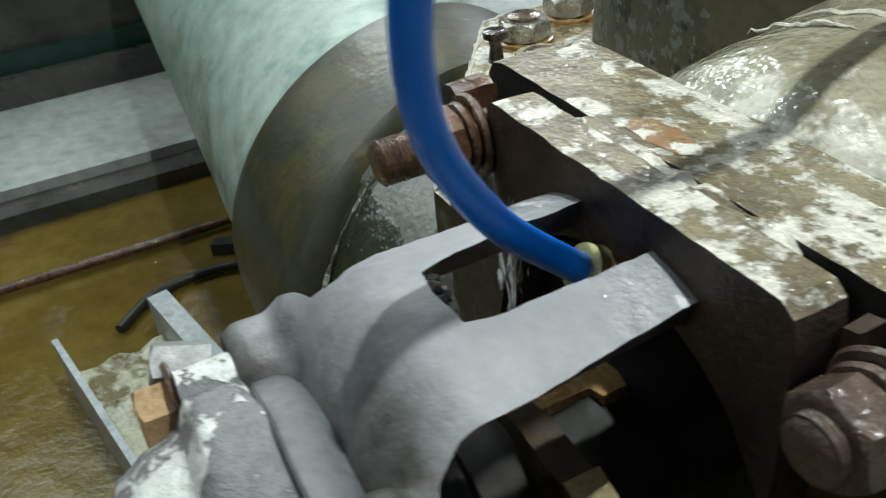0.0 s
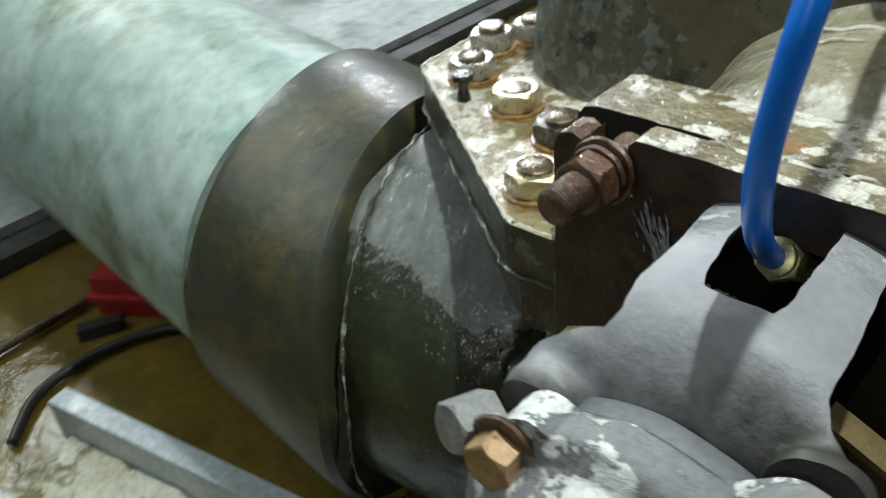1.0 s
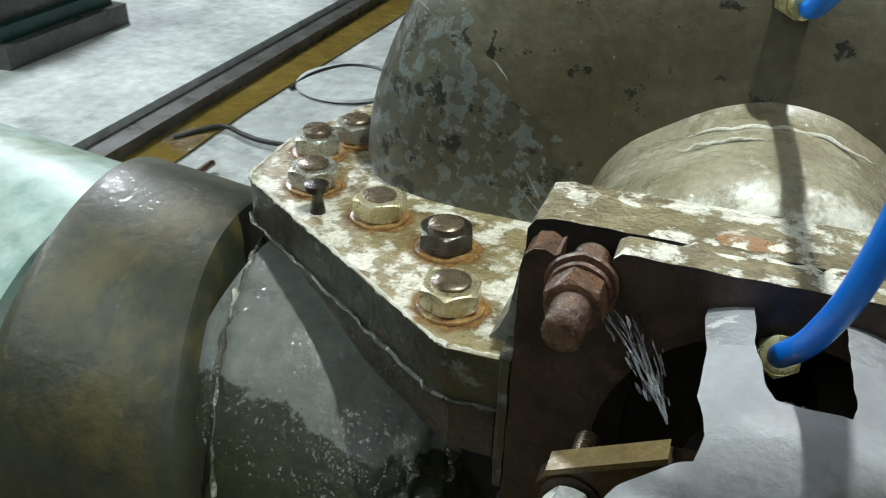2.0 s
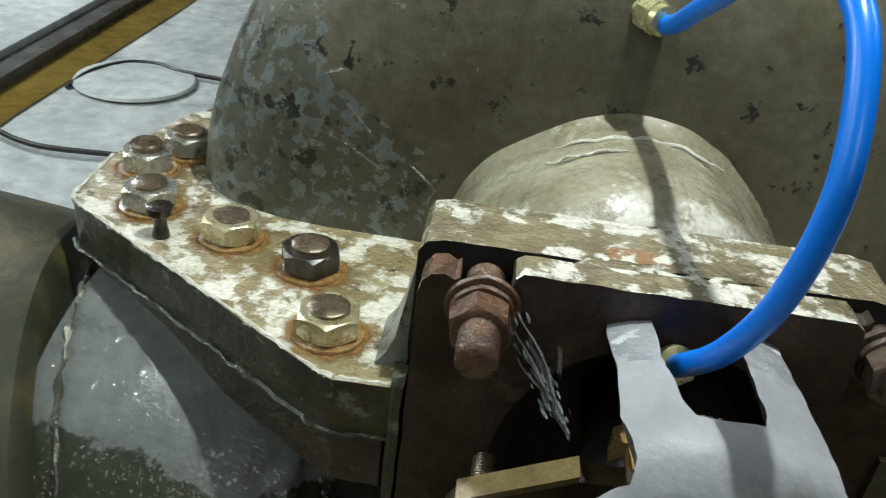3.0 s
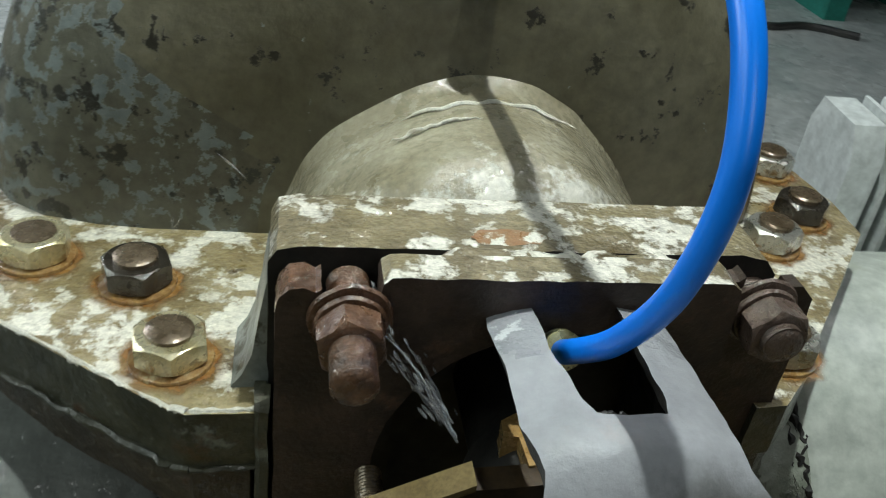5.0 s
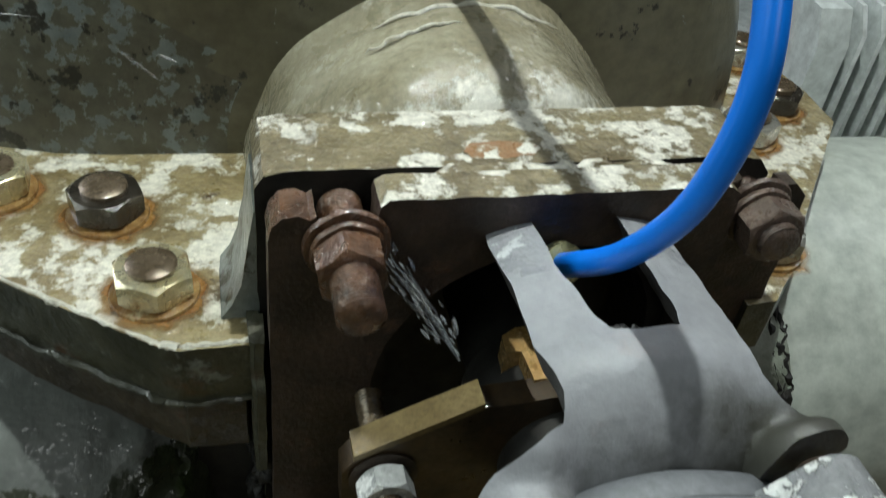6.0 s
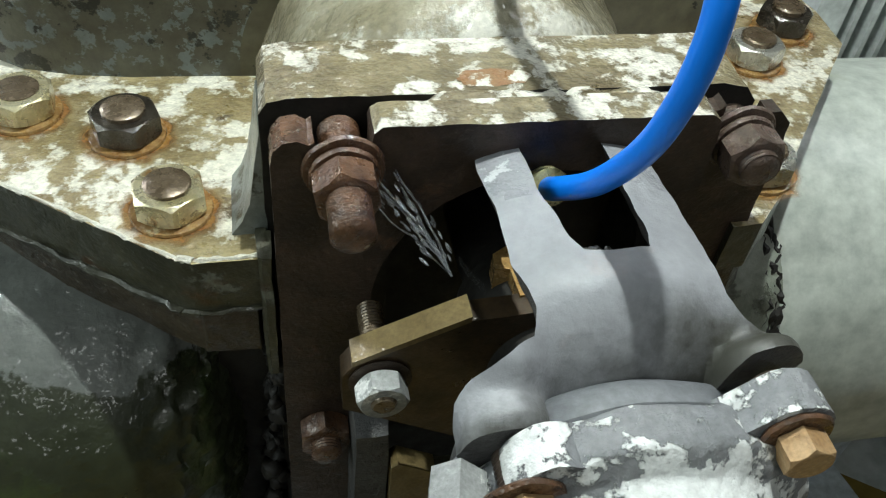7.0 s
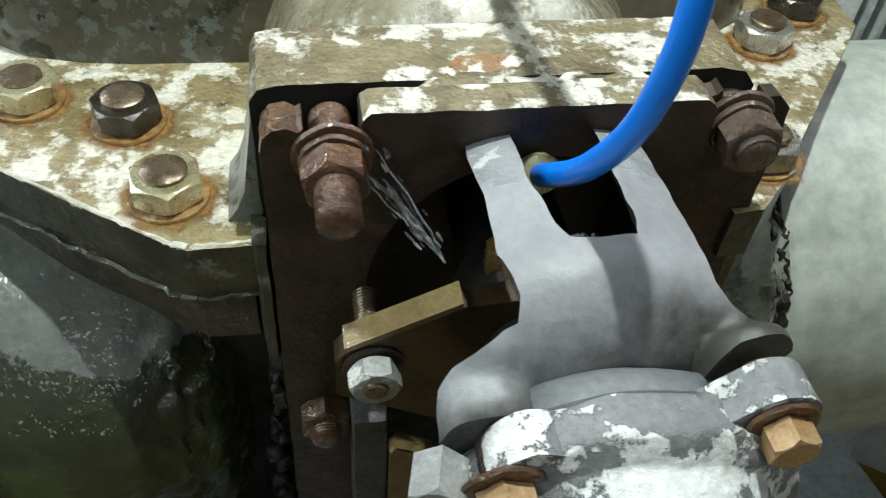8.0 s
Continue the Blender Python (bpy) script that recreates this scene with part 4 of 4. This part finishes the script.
# ---- blue hose ----
HOSE = [(0.1932, -0.0557, 0.0366), (0.193, -0.0722, 0.049), (0.1989, -0.1052, 0.0831), (0.2061, -0.1283, 0.1288), (0.2128, -0.1267, 0.1813), (0.2131, -0.0924, 0.2297), (0.2065, -0.0411, 0.2412), (0.1994, 0.0177, 0.2208), (0.1889, 0.073, 0.1907), (0.1815, 0.1131, 0.169), (0.1714, 0.1285, 0.17)]


def blue_hose():
    root = thing("blue_hose", "bright blue plastic water hose looped between brass fittings", "hose")
    part("tube", tube(bmesh.new(), spline(HOSE, 10), 0.0061, 20), BLUE, root)
    for p, q in ((HOSE[0], HOSE[1]), (HOSE[-1], HOSE[-2])):
        d = (Vector(q) - Vector(p)).normalized()
        m = Matrix.Translation(Vector(p) - d * 0.006) @ d.to_track_quat("Z", "Y").to_matrix().to_4x4()
        bm = hexagon(bmesh.new(), 0.021, 0.012, True)
        f = part("fitting", bm, FITTING, root, "yellow brass push-in fitting", m=m)
        part("ferrule", lathe(bmesh.new(), [(0.0085, 0.0), (0.0098, 0.0005), (0.0098, 0.006), (0.0085, 0.0065)], "z", (0, 0), 24), FITTING, f, m=pose(0, 0, 0.012))
        end = -0.03 if p == HOSE[0] else -0.016
        part("nipple", lathe(bmesh.new(), [(0.003, end), (0.0085, end), (0.0085, 0.0), (0.003, 0.0)], "z", (0, 0), 20), FITTING, f)


blue_hose()


# ---- floor things ----
def channel():
    root = thing("steel_channel", "galvanised steel base channel crusted with yellow-white scum", "channel")
    m = pose(-0.605, -0.262, -0.514, 0, 0, 11)
    L = 1.3
    sec = [(-0.068, 0.0), (0.068, 0.0), (0.068, 0.079), (0.088, 0.079), (0.088, 0.085), (0.060, 0.085), (0.060, 0.008), (-0.060, 0.008), (-0.060, 0.085), (-0.068, 0.085)]
    part("web", prism(bmesh.new(), sec, "x", 0.0, L, 0.001), CHANNEL, root, m=m)
    bm = bmesh.new()
    n, k = 60, 10
    vs = [[bm.verts.new((0.01 + i * 0.42 / n, -0.059 + j * 0.118 / k, 0.036 + 0.012 * noise.noise((i * 0.3, j * 0.5, 3)) - (0.02 if i < 2 else 0))) for j in range(k + 1)] for i in range(n + 1)]
    for i in range(n):
        for j in range(k):
            bm.faces.new((vs[i][j], vs[i + 1][j], vs[i + 1][j + 1], vs[i][j + 1]))
    part("scum", bm, SCUM, root, "yellow-white lime scum", m=m)


channel()


def floor_things():
    z = -0.514
    bm = tube(bmesh.new(), [Vector((-0.88, y, z + 0.012)) for y in (-1.2, -0.5, 0.0, 0.5, 1.0)], 0.008, 12)
    tagged(part("steel_rod", bm, RUST), "rusty brown steel rod lying in the water", "rod")
    bm = tube(bmesh.new(), spline([(-0.5, 0.06, z + 0.006), (-0.66, 0.045, z + 0.01), (-0.71, 0.01, z + 0.01), (-0.74, -0.05, z + 0.01), (-0.75, -0.12, z + 0.01), (-0.735, -0.19, z + 0.01), (-0.68, -0.25, z + 0.008)], 8), 0.0075, 12)
    tagged(part("rubber_hose", bm, BLACK), "thin dark rubber hose curling through the water", "hose")
    bm = prism(bmesh.new(), [(-0.034, -0.011), (0.030, -0.011), (0.034, 0.010), (-0.032, 0.011)], "z", 0, 0.020, 0.003)
    tagged(part("rubber_block", bm, BLACK, m=pose(-0.80, -0.05, z, 0, 0, 62)), "small black rubber block lying in the water", "block")
    root = thing("red_canister", "red plastic canister lying in the ochre water", "canister", at=(-0.81, 0.05, z))
    part("body", prism(bmesh.new(), [(-0.07, -0.05), (0.07, -0.05), (0.07, 0.05), (-0.07, 0.05)], "z", 0.0, 0.07, 0.015, 3), RED, root, m=pose(0, 0, 0, 0, 0, 32))
    part("rim", prism(bmesh.new(), [(-0.078, -0.058), (0.078, -0.058), (0.078, 0.058), (-0.078, 0.058)], "z", 0.03, 0.04, 0.004), RED, root, m=pose(0, 0, 0, 0, 0, 32))
    part("neck", lathe(bmesh.new(), [(0.012, 0.065), (0.02, 0.065), (0.02, 0.082), (0.012, 0.084)], "z", (0.035, 0.0), 24), RED, root, m=pose(0, 0, 0, 0, 0, 32))
    # thin cables on the floor
    bm = tube(bmesh.new(), spline([(-1.05, 1.1, z), (-0.98, 1.19, z + 0.008), (-0.9, 1.165, z + 0.008), (-0.82, 1.15, z + 0.008), (-0.6, 1.16, z + 0.008), (-0.3, 1.1, z + 0.008)], 6), 0.006, 8)
    tagged(part("cable", bm, BLACK), "thin black cable lying across the wet floor", "cable")
    bm = tube(bmesh.new(), spline([(-0.96, 1.50, z), (-0.95, 1.60, z + 0.008), (-0.90, 1.70, z + 0.008), (-0.82, 1.72, z + 0.008), (-0.74, 1.69, z + 0.008), (-0.5, 1.66, z + 0.008)], 6), 0.006, 8)
    tagged(part("cable", bm, BLACK), "thin dark cable looping over the wet floor", "cable")
    bm = lathe(bmesh.new(), [(0.02, z - 0.004), (0.14, z - 0.004), (0.15, z + 0.002), (0.145, z + 0.008), (0.02, z + 0.01)], "z", (-0.83, 1.60), 48)
    tagged(part("drain_cover", bm, SLAB), "round grey drain cover in the wet floor", "cover")
    # machine feet on the slab
    for x, y, w, d, h, lb in ((-1.80, 1.45, 0.36, 0.44, 0.32, "dark cast machine foot standing on the slab"), (-1.73, -0.1, 0.34, 1.7, 0.36, "long dark machine bed standing on the slab")):
        root = thing("machine_bed", lb, "machine", at=(x, y, -0.465))
        part("base", prism(bmesh.new(), [(-w / 2 - 0.015, -d / 2 - 0.02), (w / 2 + 0.015, -d / 2 - 0.02), (w / 2 + 0.015, d / 2 + 0.02), (-w / 2 - 0.015, d / 2 + 0.02)], "z", 0.0, 0.06, 0.008), DARK_EDGE, root, "dark base plate")
        part("rail", prism(bmesh.new(), [(-w / 2, -d / 2), (w / 2 - 0.02, -d / 2), (w / 2 - 0.02, d / 2), (-w / 2, d / 2)], "z", 0.06, 0.10, 0.004), GREEN_DARK, root, "dark green rail")
        part("body", prism(bmesh.new(), [(-w / 2, -d / 2), (w / 2 - 0.05, -d / 2), (w / 2 - 0.05, d / 2), (-w / 2, d / 2)], "z", 0.10, h, 0.02), DARK_EDGE, root)
    # green motor beyond the pump, with its cable
    root = thing("green_motor", "green painted electric motor standing on the floor", "motor", at=(2.12, 2.6, -0.52))
    part("body", lathe(bmesh.new(), [(0.05, -0.3), (0.2, -0.3), (0.23, -0.27), (0.23, 0.25), (0.2, 0.3), (0.05, 0.3)], "x", (0, 0.3), 40), GREEN, root)
    for k in range(12):
        a = math.pi * (k / 11) - 0.0
        f = part("fin", prism(bmesh.new(), [(-0.004, 0.2), (0.004, 0.2), (0.004, 0.262), (-0.004, 0.262)], "x", -0.24, 0.22), GREEN, root, m=Matrix.Translation((0, 0, 0.3)) @ pose(0, 0, 0, 90 - math.degrees(a), 0, 0))
    for x in (-0.2, 0.2):
        part("foot", prism(bmesh.new(), [(x - 0.04, -0.2), (x + 0.04, -0.2), (x + 0.04, 0.2), (x - 0.04, 0.2)], "z", 0.0, 0.12, 0.008), GREEN, root)
    bm = tube(bmesh.new(), spline([(1.5, 2.3, -0.51), (1.6, 2.25, -0.51), (1.75, 2.28, -0.51), (1.9, 2.2, -0.51)], 6), 0.014, 8)
    tagged(part("cable", bm, BLACK), "black motor cable lying on the concrete floor", "cable")
    root = thing("discharge_pipe", "wide pale grey-green discharge pipe running to the wall", "pipe")
    part("pipe", lathe(bmesh.new(), [(0.1, 0.632), (0.18, 0.632), (0.18, 3.98), (0.1, 3.98)], "x", (0.13, -0.235), 72), RIGHT_PIPE, root)
    # small finned motor behind the discharge pipe
    root = thing("finned_motor", "small pale grey motor with cooling fins behind the pipe", "motor", at=(0.585, 0.33, -0.52))
    body = [(0.0, 0.34), (0.0, 0.47), (0.012, 0.500), (0.04, 0.505), (0.048, 0.47), (0.048, 0.34)]
    part("body", prism(bmesh.new(), body, "x", 0.03, 0.34, 0.008), PALE, root)
    plate = [(-0.030, 0.335), (-0.030, 0.49), (-0.015, 0.522), (0.045, 0.525), (0.055, 0.50), (0.055, 0.335)]
    for x in (0.0, 0.335):
        part("end_plate", prism(bmesh.new(), plate, "x", x, x + 0.034, 0.004), PALE, root, "smooth pale end plate")
    fin = [(-0.030, 0.385), (-0.018, 0.36), (0.0, 0.352), (0.0, 0.49), (0.012, 0.500), (0.048, 0.505), (0.048, 0.527), (-0.012, 0.524), (-0.028, 0.50)]
    for k in range(14):
        part("fin", prism(bmesh.new(), fin, "x", 0.046 + 0.0205 * k, 0.051 + 0.0205 * k), PALE, root)
    part("pedestal", prism(bmesh.new(), [(0.04, 0.0), (0.33, 0.0), (0.33, 0.048), (0.04, 0.048)], "z", 0.0, 0.34, 0.006), DARK_EDGE, root, "dark pedestal")
    for x in (0.06, 0.30):
        bolt = part("bolt", hexagon(bmesh.new(), 0.022, 0.012), DARK_NUT, root, m=pose(x, -0.002, 0.345, 90, 0, 0))


floor_things()


# ---- moving water ----
def droplet_mesh(name, r, stretch):
    bm = bmesh.new()
    bmesh.ops.create_icosphere(bm, subdivisions=2, radius=r)
    for v in bm.verts:
        v.co.z *= stretch
        v.co.x *= 1 - 0.35 * max(0, v.co.z) / (r * stretch)
        v.co.y *= 1 - 0.35 * max(0, v.co.z) / (r * stretch)
    finish(bm, 180)
    me = bpy.data.meshes.new(name)
    bm.to_mesh(me)
    bm.free()
    me.materials.append(WATER)
    return me


def fall(p, v, t):
    return Vector(p) + Vector(v) * t + Vector((0, 0, -4.905)) * t * t


def aim(p, v):
    return Matrix.Translation(p) @ (-Vector(v)).to_track_quat("Z", "Y").to_matrix().to_4x4()


def motions():
    rng = random.Random(7)
    meshes = [droplet_mesh("droplet", r, s) for r, s in ((0.0012, 3.6), (0.0014, 3.0), (0.0009, 5.0), (0.0018, 2.0))]

    streaks = [droplet_mesh("streak", r, s) for r, s in ((0.00055, 11.0), (0.0006, 8.0), (0.0005, 14.0), (0.0009, 3.0))]

    def fly(p, v, t0, life, rest, label, group, me):
        ob = tagged(new("water_droplet", me), label, "droplet", group)
        rows = []
        start = aim(Vector(p), v)
        rows.append((0.0, start))
        if t0 > 0.05:
            rows.append((t0, start))
        for k in (0.33, 0.66, 1.0):
            tt = life * k
            rows.append((t0 + tt, aim(fall(p, v, tt), Vector(v) + Vector((0, 0, -9.81 * tt)))))
        end = Matrix.Translation(rest) @ rows[-1][1].to_3x3().to_4x4()
        rows.append((t0 + life + 0.034, end))
        if rows[-1][0] < 7.95:
            rows.append((8.0, rows[-1][1]))
        walk(ob, rows)

    # strands of water running off the stud down to the shaft, swaying
    foot = Vector((0.147, -0.070, -0.012))
    stream = thing("water_stream", "thin clear strands of water running off the rusty stud", "water", at=foot)
    for k in range(10):
        top = Vector((0.100 + 0.014 * rng.random(), -0.050 + 0.016 * rng.random(), 0.040 + 0.022 * rng.random())) - foot
        pts = []
        for i in range(25):
            u = i / 24
            q = top * u + Vector((0, 0, 0.020 * u * (1 - u)))
            pts.append(q + noise.noise_vector((u * 4, k * 3.7, 1.0)) * 0.003 * min(1, 3 * u))
        bm = tube(bmesh.new(), pts, 0.0008, 7, lambda u, k=k: 0.45 + 0.9 * abs(noise.noise((u * 23, k * 5.1, 7.0))))
        for i in range(11):
            q = pts[rng.randrange(4, 25)] + Vector((rng.uniform(-1, 1), rng.uniform(-1, 1), rng.uniform(-1, 1))) * 0.005
            bmesh.ops.create_icosphere(bm, subdivisions=1, radius=rng.uniform(0.0004, 0.0011), matrix=Matrix.Translation(q) @ top.to_track_quat("Z", "Y").to_matrix().to_4x4() @ Matrix.Diagonal((1, 1, 4.0, 1)))
        st = part("strand", bm, WATER, stream)
        walk(st, [(0.2 * i, pose(0, 0, 0, rng.uniform(-7, 7), rng.uniform(-7, 7), rng.uniform(-8, 8))) for i in range(41)])
    # spray beside the strands
    for k in range(78):
        t0 = 0.02 + 7.75 * k / 78 + rng.uniform(-0.02, 0.02)
        p = (0.114 + rng.uniform(-0.003, 0.006), -0.044 + rng.uniform(-0.005, 0.005), 0.060 + rng.uniform(-0.004, 0.005))
        v = (0.25 + rng.uniform(-0.07, 0.07), -0.22 + rng.uniform(-0.08, 0.06), 0.09 + rng.uniform(-0.1, 0.1))
        fly(p, v, max(0.0, t0), 0.13, (0.198, -0.07 + rng.uniform(-0.01, 0.01), AZ), "small clear water droplet spraying off the stud", "spray droplets", rng.choice(meshes))
    # drops thrown up across the volute from behind the end block
    for k in range(290):
        t0 = 0.02 + 7.6 * k / 290 + rng.uniform(-0.03, 0.03)
        p = (0.072 + rng.uniform(-0.006, 0.008), 0.004 + rng.uniform(-0.012, 0.010), 0.042)
        v = (-0.75 + rng.uniform(-0.6, 0.5), 0.02 + rng.uniform(-0.2, 0.2), 1.5 + rng.uniform(-0.5, 0.5))
        fly(p, v, max(0.0, t0), 0.2, (rng.uniform(0.0, 0.1), 0.25, rng.uniform(0.0, 0.1)), "small clear water droplet thrown up past the volute", "splash droplets", rng.choice(streaks))


motions()
